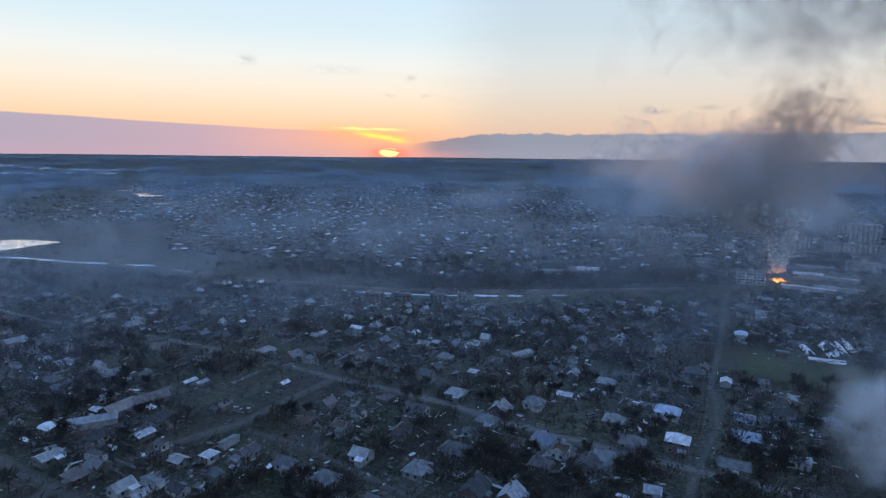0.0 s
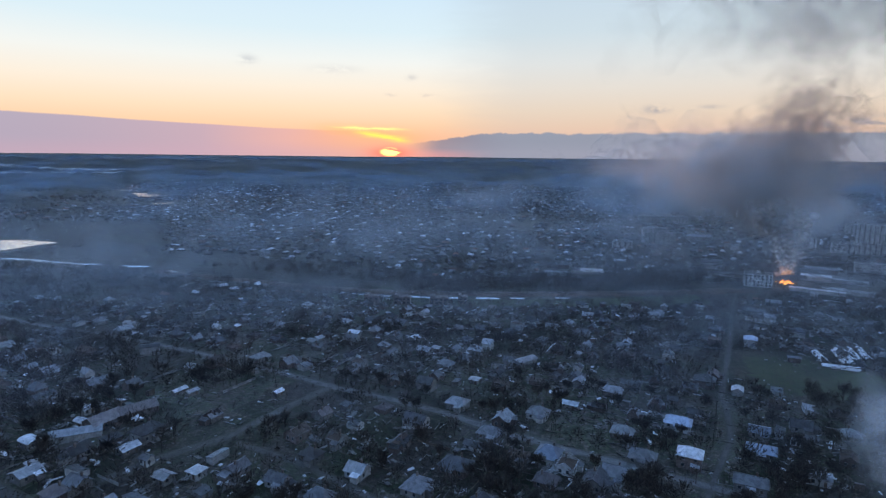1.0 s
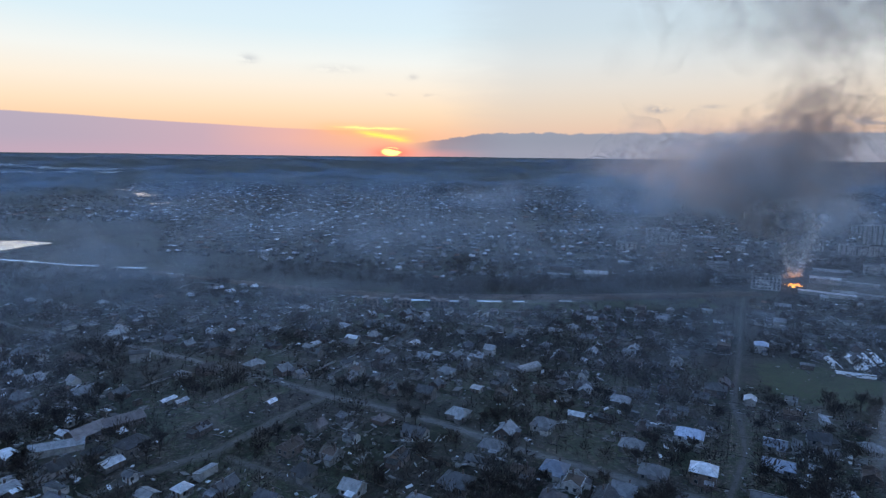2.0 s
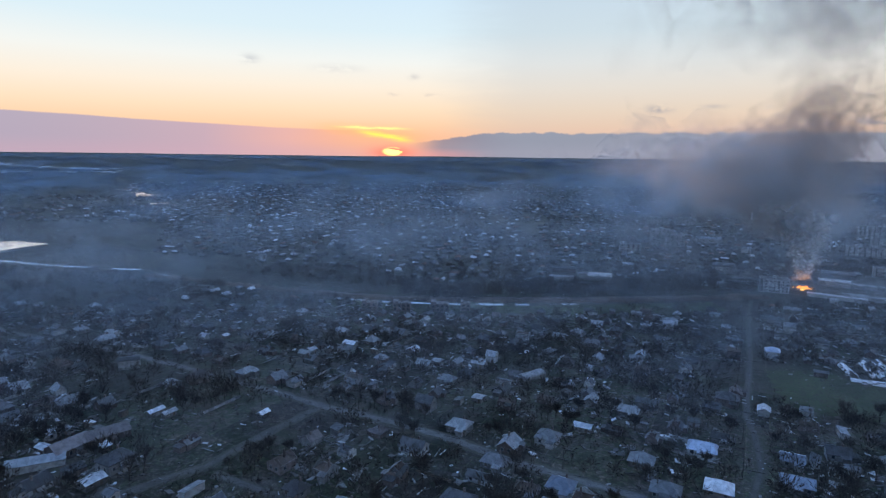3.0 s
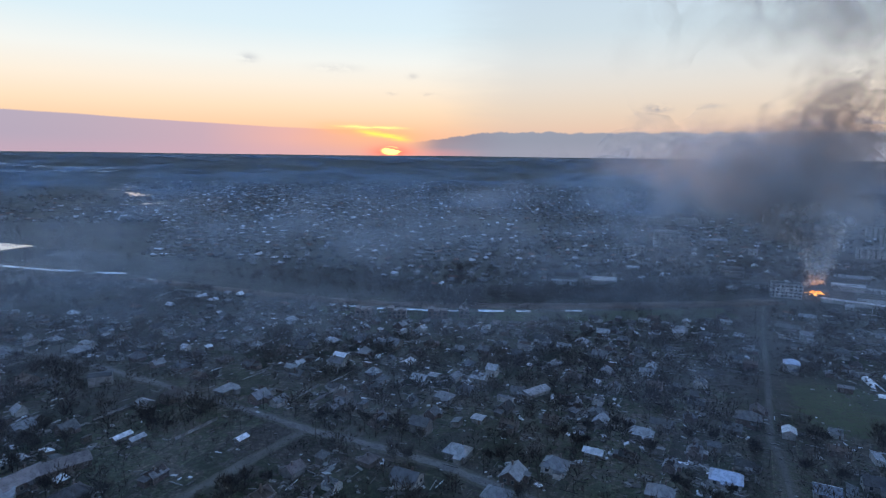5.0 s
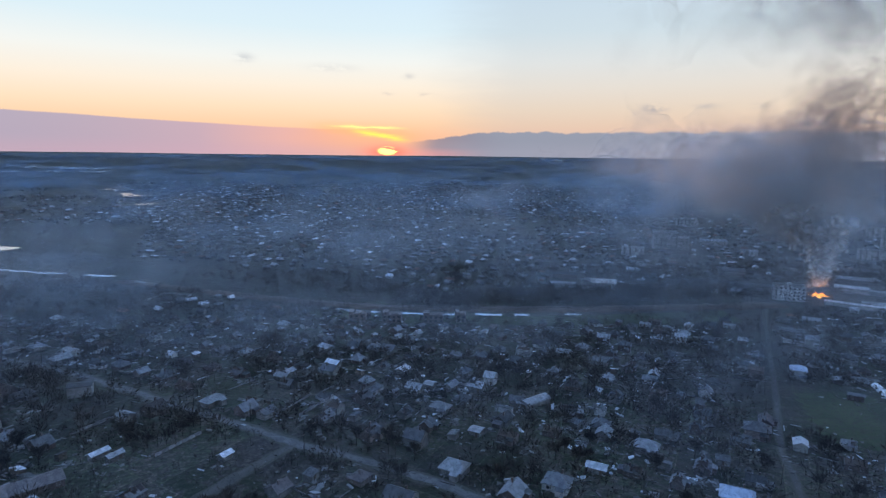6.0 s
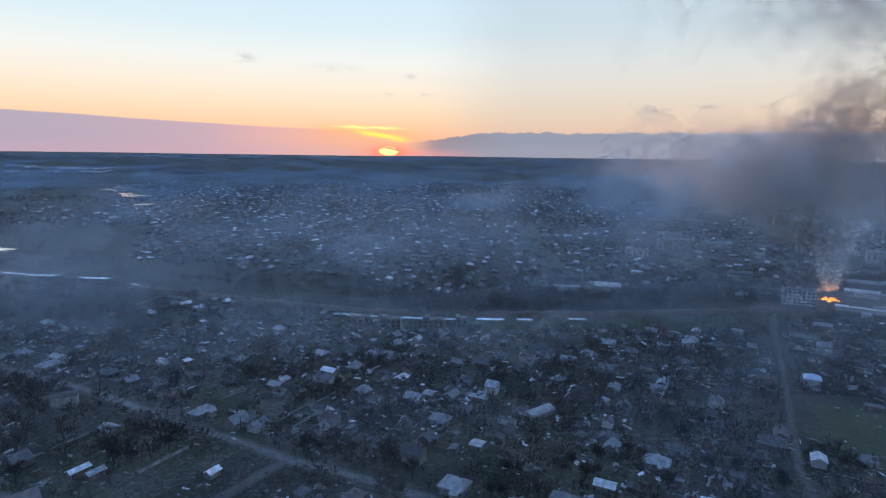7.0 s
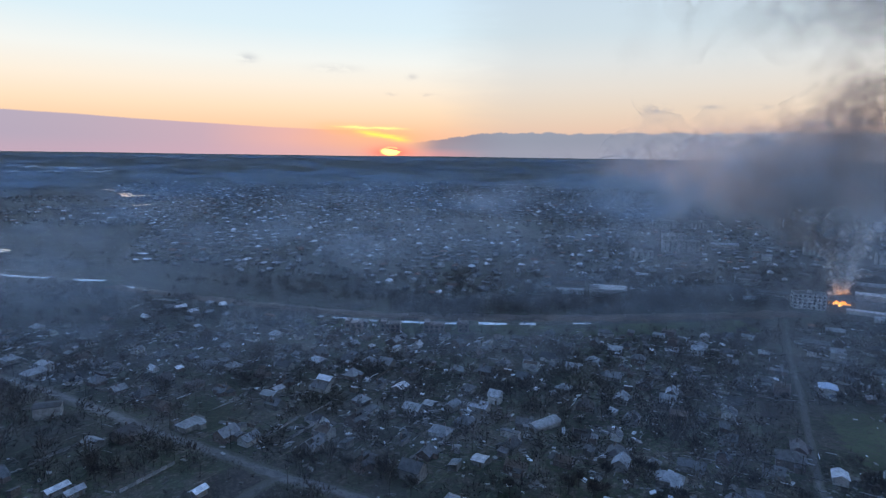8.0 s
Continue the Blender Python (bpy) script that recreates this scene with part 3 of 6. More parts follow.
    if chimney and not vault:
        c = Solid()
        cx, cy = w * 0.18, d * 0.12
        c.box(cx - 0.3, cy - 0.3, eaves, cx + 0.3, cy + 0.3, eaves + rise + 0.9).box(cx - 0.37, cy - 0.37, eaves + rise + 0.9, cx + 0.37, cy + 0.37, eaves + rise + 1.05)
        part("chimney", c, MAT_PIPE, ob)
    if porch and not vault:
        p = Solid()
        p.box(x - 1.4, -d / 2 - 2.0, -1.5, x + 1.4, -d / 2, 2.3)
        part("porch", p, MAT_WALL[wall], ob)
        q = Solid()
        q.add([(x - 1.7, -d / 2 - 2.3, 2.3), (x + 1.7, -d / 2 - 2.3, 2.3), (x + 1.7, -d / 2 + 0.1, 2.9), (x - 1.7, -d / 2 + 0.1, 2.9),
               (x - 1.7, -d / 2 - 2.3, 2.42), (x + 1.7, -d / 2 - 2.3, 2.42), (x + 1.7, -d / 2 + 0.1, 3.02), (x - 1.7, -d / 2 + 0.1, 3.02)],
              [(0, 3, 2, 1), (4, 5, 6, 7), (0, 1, 5, 4), (1, 2, 6, 5), (2, 3, 7, 6), (3, 0, 4, 7)])
        part("porch_roof", q, MAT_ROOF[roof], ob)
    if annex:
        a = Solid().box(w / 2, -d / 2 + 0.6, -1.5, w / 2 + annex, d / 2 - 1.2, 2.4)
        part("annex", a, MAT_WALL[wall], ob)
        q = Solid()
        y0, y1 = -d / 2 + 0.3, d / 2 - 0.9
        q.add([(w / 2 - 0.05, y0, 2.95), (w / 2 + annex + 0.3, y0, 2.4), (w / 2 + annex + 0.3, y1, 2.4), (w / 2 - 0.05, y1, 2.95),
               (w / 2 - 0.05, y0, 3.07), (w / 2 + annex + 0.3, y0, 2.52), (w / 2 + annex + 0.3, y1, 2.52), (w / 2 - 0.05, y1, 3.07)],
              [(0, 3, 2, 1), (4, 5, 6, 7), (0, 1, 5, 4), (1, 2, 6, 5), (2, 3, 7, 6), (3, 0, 4, 7)])
        part("annex_roof", q, MAT_ROOF[roof], ob)
    return ob


TAKEN = [(x, y, 9) for x, y in ((-470, 744), (-455, 744), (-443, 743), (-428, 737), (-412, 730), (-393, 722), (-375, 715), (-353, 707), (-338, 704), (-322, 702), (-300, 694), (-285, 690), (-268, 687), (-232, 656), (-212, 642))]
TAKEN += [(-715, 1850, 110), (-555, 1500, 55), (-905, 2120, 90), (-545, 835, 85)]


def free(x, y, r):
    return all((x - a) ** 2 + (y - b) ** 2 > (r + c) ** 2 for a, b, c in TAKEN)


def stand(ob, x, y, turn, r=7.0, sink=0.0, size=1.0):
    """Sets a thing on the land, and keeps its plot."""
    ob.matrix_basis = pose(x, y, land(x, y) - sink, 0, 0, turn) @ Matrix.Scale(size, 4)
    TAKEN.append((x, y, r))
    return ob


GRID = -32.5  # the street grid's turn


def near_path(x, y, points, reach):
    for (x0, y0), (x1, y1) in zip(points, points[1:]):
        dx, dy = x1 - x0, y1 - y0
        s = max(0, min(1, ((x - x0) * dx + (y - y0) * dy) / (dx * dx + dy * dy)))
        if math.hypot(x - x0 - s * dx, y - y0 - s * dy) < reach:
            return True
    return False


def built_up(x, y):
    """Where houses stand: not on streets, in the stream's meadow, on the fields or the lake."""
    if any(near_path(x, y, p, 10) for p in (ROAD_MAIN, ROAD_SOUTH, ROAD_LANE, ROAD_BACK, ROAD_NORTH)):
        return False
    d = (x + 279) * 0.439 + (y - 696) * 0.898 if x < 20 else y - 525
    if -35 < d < 75:
        return False
    if math.hypot(x - 235, y - 318) < 42 or math.hypot((x + 62) / 38, (y - 272) / 18) < 1:
        return False
    if near_path(x, y, [(-138, 330), (-72, 282)], 21):  # open gardens
        return False
    if x < -170 and 540 < y < 640:
        return False
    if x < -0.30 * y - 60 and 600 < y < 1100:
        return False
    return True


KINDS = [
    dict(w=8.2, d=6.8, wall="brick", roof="slate", hip=0.0, label="brick village house under grey slate sheets"),
    dict(w=8, d=8, wall="grey", roof="slate", hip=0.85, label="rendered village house with grey hipped slate roof"),
    dict(w=9, d=6.4, wall="white", roof="dark", hip=0.0, label="whitewashed village house with dark weathered roof", annex=3.0),
    dict(w=8, d=6.5, wall="grey", roof="rust", hip=0.0, label="grey village house with rusty brown roof"),
    dict(w=8.6, d=7.6, wall="brick", roof="slate", hip=0.9, label="large brick house with hipped slate roof", rise=3.4),
    dict(w=10, d=8, wall="brick", roof="dark", hip=0.0, label="burnt-out brick house with bare rafters", state="burnt", porch=False),
    dict(w=7, d=6, wall="white", roof="light", hip=0.0, label="small whitewashed house with pale metal roof", porch=False),
    dict(w=9, d=8, wall="brick", roof="rust", hip=0.9, label="brick house with brown hipped roof"),
    dict(w=9.4, d=6.6, wall="grey", roof="dark", hip=0.0, label="long grey house with dark weathered roof", annex=3.5),
    dict(w=9, d=7, wall="grey", roof="slate", label="shelled grey house with holes in its slate roof", state="holed", porch=False),
    dict(w=8.8, d=6.8, wall="brick", roof="dark", label="shelled brick house with a torn dark roof", state="holed", annex=3.0),
    dict(w=8, d=7, wall="white", roof="slate", label="shelled whitewashed house with a torn slate roof", state="holed", porch=False),
]


WALL_WORD = {"white": "whitewashed", "grey": "grey rendered", "brick": "brown brick"}
ROOF_WORD = {"light": "pale metal", "slate": "grey slate", "dark": "dark weathered"}
# width, depth, eaves, wall, roof and place of the houses below the fire
NEAR_FIRE = ((9, 7, 3.6, "grey", "slate", 341, 438), (8, 7, 3.4, "brick", "dark", 326, 440), (12, 9, 4, "white", "light", 410, 506), (6, 5, 3, "white", "light", 382, 499), (11, 7, 3.4, "white", "light", 318, 562), (7, 6, 3, "white", "slate", 305, 570),
             (13, 7, 3.5, "grey", "light", 328, 476), (8, 6, 3.2, "white", "light", 229, 473), (8, 6, 3, "grey", "slate", 372, 441), (12, 10, 6, "white", "slate", 462, 756), (14, 9, 4.5, "grey", "light", 264, 656), (8, 6, 3, "white", "slate", 150, 365))


# ---- houses that stand out ----
stand(house(w=7.9, d=6.1, eaves=2.6, rise=1.36, wall="grey", roof="light", vault=True, porch=False, chimney=False, label="pale arched metal shed roof on low walls"), -138.7, 239.4, GRID + 0, 4.3)
stand(house(w=8.6, d=7.6, eaves=3, rise=1.36, wall="grey", roof="light", label="grey rendered house with pale metal gabled roof"), -127.4, 217.1, GRID + 90, 4.7)
stand(house(w=7.9, d=6.8, eaves=3, rise=2.04, wall="white", roof="light", label="whitewashed house with pale metal gabled roof"), -92.2, 196.0, GRID + 90, 4.3)
stand(house(w=6.2, d=4.6, eaves=2.5, rise=1.02, wall="grey", roof="light", porch=False, chimney=False, label="small grey rendered outbuilding with pale metal gabled roof"), -84.5, 191.6, GRID + 90, 3.4)
stand(house(w=5.3, d=4.6, eaves=3, rise=1.27, wall="white", roof="light", porch=False, chimney=False, label="small whitewashed outbuilding with pale metal gabled roof"), -129.9, 264.6, GRID + 90, 2.9)
stand(house(w=5.3, d=3.7, eaves=2.4, rise=0.85, wall="grey", roof="light", porch=False, chimney=False, label="small grey rendered outbuilding with pale metal gabled roof"), -127.0, 254.1, GRID + 0, 2.9)
stand(house(w=5.6, d=3, eaves=2.3, rise=0.68, wall="grey", roof="light", porch=False, chimney=False, label="small grey rendered outbuilding with pale metal gabled roof", lite=True), -126.0, 268.4, GRID + 0, 3.1)
stand(house(w=14.4, d=9.1, eaves=3.5, rise=2.55, wall="brick", roof="rust", label="large brick house with rusty brown gabled roof"), -117.3, 252.6, GRID + 90, 7.9)
stand(house(w=11.5, d=9.1, eaves=4, rise=2.55, wall="grey", roof="dark", hip=0.8, label="grey rendered house with dark weathered hipped roof"), -95.6, 241.7, GRID + 90, 6.3)
stand(house(w=7.9, d=5.5, eaves=2.6, rise=1.19, wall="grey", roof="light", porch=False, chimney=False, label="small grey rendered outbuilding with pale metal gabled roof"), -98.8, 230.9, GRID + 90, 4.3)
stand(house(w=4.4, d=3.7, eaves=3, rise=1.02, wall="white", roof="slate", porch=False, chimney=False, label="small whitewashed outbuilding with grey slate gabled roof"), -88.6, 222.6, GRID + 0, 2.4)
stand(house(w=7.9, d=7.6, eaves=3, rise=2.55, wall="brick", roof="rust", hip=0.9, label="brick house with rusty brown hipped roof"), -111.1, 204.6, GRID + 0, 4.3)
stand(house(w=7.9, d=6.8, eaves=3, rise=2.21, wall="grey", roof="slate", label="grey rendered house with grey slate gabled roof"), -106.4, 209.6, GRID + 0, 4.3)
stand(house(w=7, d=5.5, eaves=2.6, rise=1.19, wall="grey", roof="light", porch=False, chimney=False, label="small grey rendered outbuilding with pale metal gabled roof"), -78.9, 212.0, GRID + 0, 3.9)
stand(house(w=5.3, d=5.5, eaves=3, rise=1.27, wall="white", roof="light", hip=0.9, porch=False, chimney=False, label="small whitewashed outbuilding with pale metal hipped roof"), -68.3, 214.3, GRID + 0, 3.0)
stand(house(w=7.9, d=6.8, eaves=3, rise=2.55, wall="grey", roof="slate", label="grey rendered house with grey slate gabled roof", lite=True), -175.6, 319.5, GRID + 90, 4.3)
stand(house(w=10.1, d=7.6, eaves=3, rise=2.21, wall="grey", roof="slate", label="grey rendered house with grey slate gabled roof", lite=True), -208.7, 347.0, GRID + 90, 5.6)
stand(house(w=13, d=7.6, eaves=3.5, rise=2.04, wall="grey", roof="light", label="grey rendered house with pale metal gabled roof", lite=True), -233.8, 376.1, GRID + 90, 7.2)
stand(house(w=7, d=5.5, eaves=2.6, rise=1.27, wall="grey", roof="light", porch=False, chimney=False, label="small grey rendered outbuilding with pale metal gabled roof", lite=True), -101.0, 313.2, GRID + 0, 3.9)
stand(house(w=7.4, d=3, eaves=2.4, rise=0.77, wall="grey", roof="light", porch=False, chimney=False, label="small grey rendered outbuilding with pale metal gabled roof", lite=True), -97.0, 281.2, GRID + 90, 4.1)
stand(house(w=5, d=3, eaves=2.4, rise=0.85, wall="grey", roof="light", porch=False, chimney=False, label="small grey rendered outbuilding with pale metal gabled roof", lite=True), -51.7, 279.1, GRID + 90, 2.8)
stand(house(w=10.1, d=6.8, eaves=3, rise=1.87, wall="grey", roof="light", hip=0.7, label="grey rendered house with pale metal hipped roof", lite=True), -70.7, 329.0, GRID + 90, 5.6)
stand(house(w=9.4, d=6.1, eaves=4.5, rise=0.85, wall="white", roof="light", label="whitewashed house with pale metal gabled roof", lite=True), -176.7, 419.1, GRID + 0, 5.2)
stand(house(w=9.4, d=6.8, eaves=3, rise=2.21, wall="grey", roof="slate", label="grey rendered house with grey slate gabled roof", lite=True), -156.7, 281.0, GRID + 90, 5.2)
stand(house(w=11.5, d=7.6, eaves=3.2, rise=2.21, wall="grey", roof="slate", label="grey rendered house with grey slate gabled roof", lite=True), -139.5, 294.4, GRID + 90, 6.3)
stand(house(w=7.9, d=7.4, eaves=3, rise=2.38, wall="white", roof="light", label="whitewashed house with pale metal gabled roof"), -11.3, 214.7, GRID + 0, 4.3)
stand(house(w=12, d=10, eaves=3.2, rise=3, wall="brick", roof="slate", hip=0.8, label="brick house with grey slate hipped roof"), 25.4, 218.2, GRID + 0, 6.6)
stand(house(w=11, d=9, eaves=3, rise=2.4, wall="grey", roof="dark", hip=0.8, label="grey rendered house with dark weathered hipped roof"), 10.1, 204.9, GRID + 90, 6.1)
stand(house(w=9.4, d=7.6, eaves=3, rise=2.55, wall="grey", roof="dark", hip=0.8, label="grey rendered house with dark weathered hipped roof"), -23.1, 199.1, GRID + 0, 5.2)
stand(house(w=11, d=9, eaves=3.2, rise=3.4, wall="brick", roof="dark", label="brick house with dark weathered gabled roof"), 29.4, 190.4, GRID + 90, 6.1)
stand(house(w=10, d=8, eaves=3, rise=3, wall="brick", roof="slate", label="brick house with grey slate gabled roof"), 41.9, 187.1, GRID + 90, 5.5)
stand(house(w=10, d=9, eaves=3.2, rise=2.4, wall="grey", roof="light", hip=0.5, label="grey rendered house with pale metal hipped roof", lite=True), 32.3, 273.1, GRID + 0, 5.5)
stand(house(w=11, d=8, eaves=3, rise=2.4, wall="white", roof="slate", label="whitewashed house with grey slate gabled roof"), 11.9, 254.2, GRID + 0, 6.1)
stand(house(w=7.9, d=6.8, eaves=3, rise=2.38, wall="grey", roof="dark", state="burnt", label="shelled grey rendered house with bare burnt rafters"), -20.8, 236.3, GRID + 0, 4.3)
stand(house(w=7.9, d=6.8, eaves=3, rise=2.38, wall="grey", roof="dark", hip=0.8, label="grey rendered house with dark weathered hipped roof"), -29.3, 224.9, GRID + 0, 4.3)
stand(house(w=8.8, d=7.4, eaves=4.5, rise=2.72, wall="grey", roof="slate", label="grey rendered house with grey slate gabled roof", lite=True), 18.8, 293.4, GRID + 0, 4.8)
stand(house(w=5.3, d=5.5, eaves=2.6, rise=0.42, wall="grey", roof="light", porch=False, chimney=False, label="small grey rendered outbuilding with pale metal gabled roof", lite=True), 45.1, 304.1, GRID + 0, 3.0)
stand(house(w=8.6, d=6.1, eaves=3, rise=2.04, wall="brick", roof="dark", state="burnt", label="shelled brick house with bare burnt rafters", lite=True), 57.9, 298.8, GRID + 0, 4.7)
stand(house(w=10, d=9, eaves=3.2, rise=3, wall="white", roof="slate", hip=0.9, label="whitewashed house with grey slate hipped roof"), 68.6, 263.2, GRID + 0, 5.5)
stand(house(w=8, d=5, eaves=2.6, rise=1.2, wall="grey", roof="light", porch=False, chimney=False, label="small grey rendered outbuilding with pale metal gabled roof", lite=True), 87.2, 273.7, GRID + 0, 4.4)
stand(house(w=10, d=8, eaves=3, rise=2.8, wall="grey", roof="slate", hip=0.8, label="grey rendered house with grey slate hipped roof"), 42.6, 243.8, GRID + 0, 5.5)
stand(house(w=10, d=8, eaves=3, rise=3, wall="brick", roof="slate", label="brick house with grey slate gabled roof"), 50.9, 256.8, GRID + 90, 5.5)
stand(house(w=12, d=5, eaves=2.6, rise=1.2, wall="white", roof="slate", porch=False, chimney=False, label="whitewashed outbuilding with grey slate gabled roof"), 36.0, 232.9, GRID + 0, 6.6)
stand(house(w=9, d=7, eaves=2.8, rise=2.4, wall="brick", roof="dark", state="burnt", label="shelled brick house with bare burnt rafters"), 50.9, 224.9, GRID + 0, 5.0)
stand(house(w=10, d=9, eaves=3, rise=2.8, wall="white", roof="blue", hip=0.8, label="whitewashed house with blue metal hipped roof"), 63.9, 227.0, GRID + 0, 5.5)
stand(house(w=10, d=8, eaves=3, rise=2.6, wall="white", roof="dark", state="burnt", label="shelled whitewashed house with bare burnt rafters"), 68.4, 217.5, GRID + 90, 5.5)
stand(house(w=11, d=9, eaves=3, rise=2.8, wall="grey", roof="dark", label="grey rendered house with dark weathered gabled roof"), 75.7, 206.1, GRID + 90, 6.1)
stand(house(w=7.9, d=6.1, eaves=3, rise=2.21, wall="grey", roof="slate", porch=False, chimney=False, label="small grey rendered outbuilding with grey slate gabled roof", lite=True), 100.2, 301.3, GRID + 90, 4.3)
stand(house(w=10.1, d=6.8, eaves=3.2, rise=2.38, wall="grey", roof="slate", hip=0.6, label="grey rendered house with grey slate hipped roof", lite=True), 113.7, 288.5, GRID + 0, 5.6)
stand(house(w=7.9, d=6.1, eaves=3, rise=1.36, wall="grey", roof="light", porch=False, chimney=False, label="small grey rendered outbuilding with pale metal gabled roof", lite=True), 15.8, 379.3, GRID + 90, 4.3)
stand(house(w=8.8, d=7.4, eaves=3, rise=2.04, wall="grey", roof="light", label="grey rendered house with pale metal gabled roof", lite=True), 21.4, 352.1, GRID + 0, 4.8)
stand(house(w=5.3, d=5.5, eaves=3, rise=0.85, wall="grey", roof="light", porch=False, chimney=False, label="small grey rendered outbuilding with pale metal gabled roof", lite=True), 29.2, 357.0, GRID + 0, 3.0)
stand(house(w=8.6, d=5.3, eaves=3, rise=1.7, wall="grey", roof="slate", porch=False, chimney=False, label="small grey rendered outbuilding with grey slate gabled roof", lite=True), 39.8, 355.6, GRID + 90, 4.7)
stand(house(w=6.2, d=6.4, eaves=4.5, rise=2.55, wall="white", roof="light", porch=False, chimney=False, label="small whitewashed outbuilding with pale metal gabled roof", lite=True), 62.0, 365.5, GRID + 0, 3.5)
stand(house(w=7.9, d=7.4, eaves=3, rise=2.04, wall="grey", roof="light", hip=0.6, label="grey rendered house with pale metal hipped roof", lite=True), -31.4, 424.3, GRID + 0, 4.3)
stand(house(w=8.6, d=5.3, eaves=3, rise=1.53, wall="grey", roof="light", porch=False, chimney=False, label="small grey rendered outbuilding with pale metal gabled roof", lite=True), -22.5, 390.0, GRID + 0, 4.7)
stand(house(w=7.9, d=5.5, eaves=3, rise=1.36, wall="grey", roof="light", porch=False, chimney=False, label="small grey rendered outbuilding with pale metal gabled roof", lite=True), -45.9, 364.8, GRID + 0, 4.3)
stand(house(w=8.8, d=7.4, eaves=3.4, rise=2.38, wall="grey", roof="slate", label="grey rendered house with grey slate gabled roof", lite=True), 8.8, 420.5, GRID + 0, 4.8)
stand(house(w=8.6, d=6.8, eaves=3, rise=2.04, wall="grey", roof="slate", state="burnt", label="shelled grey rendered house with bare burnt rafters", lite=True), -16.4, 324.2, GRID + 0, 4.7)
stand(house(w=7, d=5.5, eaves=3.2, rise=1.36, wall="white", roof="light", porch=False, chimney=False, label="small whitewashed outbuilding with pale metal gabled roof", lite=True), 179.9, 287.0, GRID + 90, 3.9)
stand(house(w=10, d=9, eaves=5.6, rise=2.6, wall="brick", roof="light", hip=0.8, storeys=2, label="two-storey brick house with pale metal hipped roof"), 118.5, 219.0, GRID + 0, 5.5)
stand(house(w=11, d=9, eaves=3, rise=3, wall="grey", roof="slate", hip=0.9, label="grey rendered house with grey slate hipped roof"), 100.9, 222.8, GRID + 0, 6.1)
stand(house(w=9, d=7, eaves=3, rise=2.2, wall="grey", roof="blue", label="grey rendered house with blue metal gabled roof"), 161.6, 240.9, GRID + 0, 5.0)
stand(house(w=12, d=8, eaves=3, rise=2.2, wall="grey", roof="blue", label="grey rendered house with blue metal gabled roof"), 151.9, 224.6, GRID + 0, 6.6)
stand(house(w=12, d=9, eaves=3.4, rise=2, wall="grey", roof="slate", label="grey rendered house with grey slate gabled roof"), 132.7, 201.5, GRID + 0, 6.6)
stand(house(w=9, d=8, eaves=3.4, rise=3, wall="white", roof="slate", label="whitewashed house with grey slate gabled roof"), 84.4, 210.1, GRID + 0, 5.0)
stand(house(w=4, d=4, eaves=3, rise=1, wall="white", roof="light", hip=0.9, porch=False, chimney=False, label="small whitewashed outbuilding with pale metal hipped roof"), 172.7, 232.4, GRID + 0, 2.2)
stand(house(w=9, d=6, eaves=2.8, rise=2, wall="white", roof="light", vault=True, label="pale arched metal shed roof on low walls"), 160.9, 203.4, GRID + 0, 5.0)
stand(house(w=12, d=9, eaves=3, rise=2.6, wall="white", roof="blue", hip=0.5, label="whitewashed house with blue metal hipped roof"), 130.4, 252.1, GRID + 0, 6.6)
stand(house(w=10, d=8, eaves=3, rise=3, wall="grey", roof="slate", hip=0.9, label="grey rendered house with grey slate hipped roof"), 101.0, 243.8, GRID + 0, 5.5)
stand(house(w=8.8, d=8.3, eaves=6, rise=2.21, wall="white", roof="blue", hip=0.8, storeys=2, label="two-storey whitewashed house with blue metal hipped roof", lite=True), 241.0, 371.6, GRID + 0, 4.8)
stand(house(w=8.8, d=7.4, eaves=5, rise=2.55, wall="white", roof="light", label="whitewashed house with pale metal gabled roof", lite=True), 294.9, 431.4, GRID + 0, 4.8)
stand(house(w=8.8, d=8.3, eaves=4, rise=2.55, wall="white", roof="slate", hip=0.8, label="whitewashed house with grey slate hipped roof", lite=True), 293.2, 396.4, GRID + 0, 4.8)
stand(house(w=7.9, d=7.6, eaves=4, rise=2.55, wall="brick", roof="slate", hip=0.9, label="brick house with grey slate hipped roof", lite=True), 312.6, 395.6, GRID + 0, 4.3)
stand(house(w=8.6, d=6.8, eaves=4.5, rise=2.04, wall="brick", roof="dark", state="burnt", label="shelled brick house with bare burnt rafters", lite=True), 143.8, 341.9, GRID + 0, 4.7)
stand(house(w=8.8, d=7.4, eaves=4, rise=2.38, wall="grey", roof="slate", hip=0.9, label="grey rendered house with grey slate hipped roof", lite=True), 225.2, 439.4, GRID + 0, 4.8)
stand(house(w=8.8, d=8.3, eaves=5, rise=2.55, wall="brick", roof="rust", state="burnt", label="shelled brick house with bare burnt rafters", lite=True), 217.6, 374.8, GRID + 0, 4.8)
stand(house(w=10.1, d=6.1, eaves=3, rise=2.04, wall="brick", roof="rust", label="brick house with rusty brown gabled roof", lite=True), 179.7, 309.7, GRID + 90, 5.6)
stand(house(w=7.4, d=4, eaves=3.4, rise=0.85, wall="brick", roof="slate", porch=False, chimney=False, label="small brick outbuilding with grey slate gabled roof", lite=True), 247.3, 337.2, GRID + 0, 4.1)
stand(house(w=17.3, d=10.6, eaves=4, rise=1.7, wall="grey", roof="slate", label="large grey rendered house with grey slate gabled roof", lite=True), 295.6, 452.9, GRID + 0, 9.5)
stand(house(w=8.8, d=7.4, eaves=4, rise=2.55, wall="grey", roof="slate", hip=0.9, label="grey rendered house with grey slate hipped roof", lite=True), 214.7, 452.4, GRID + 0, 4.8)
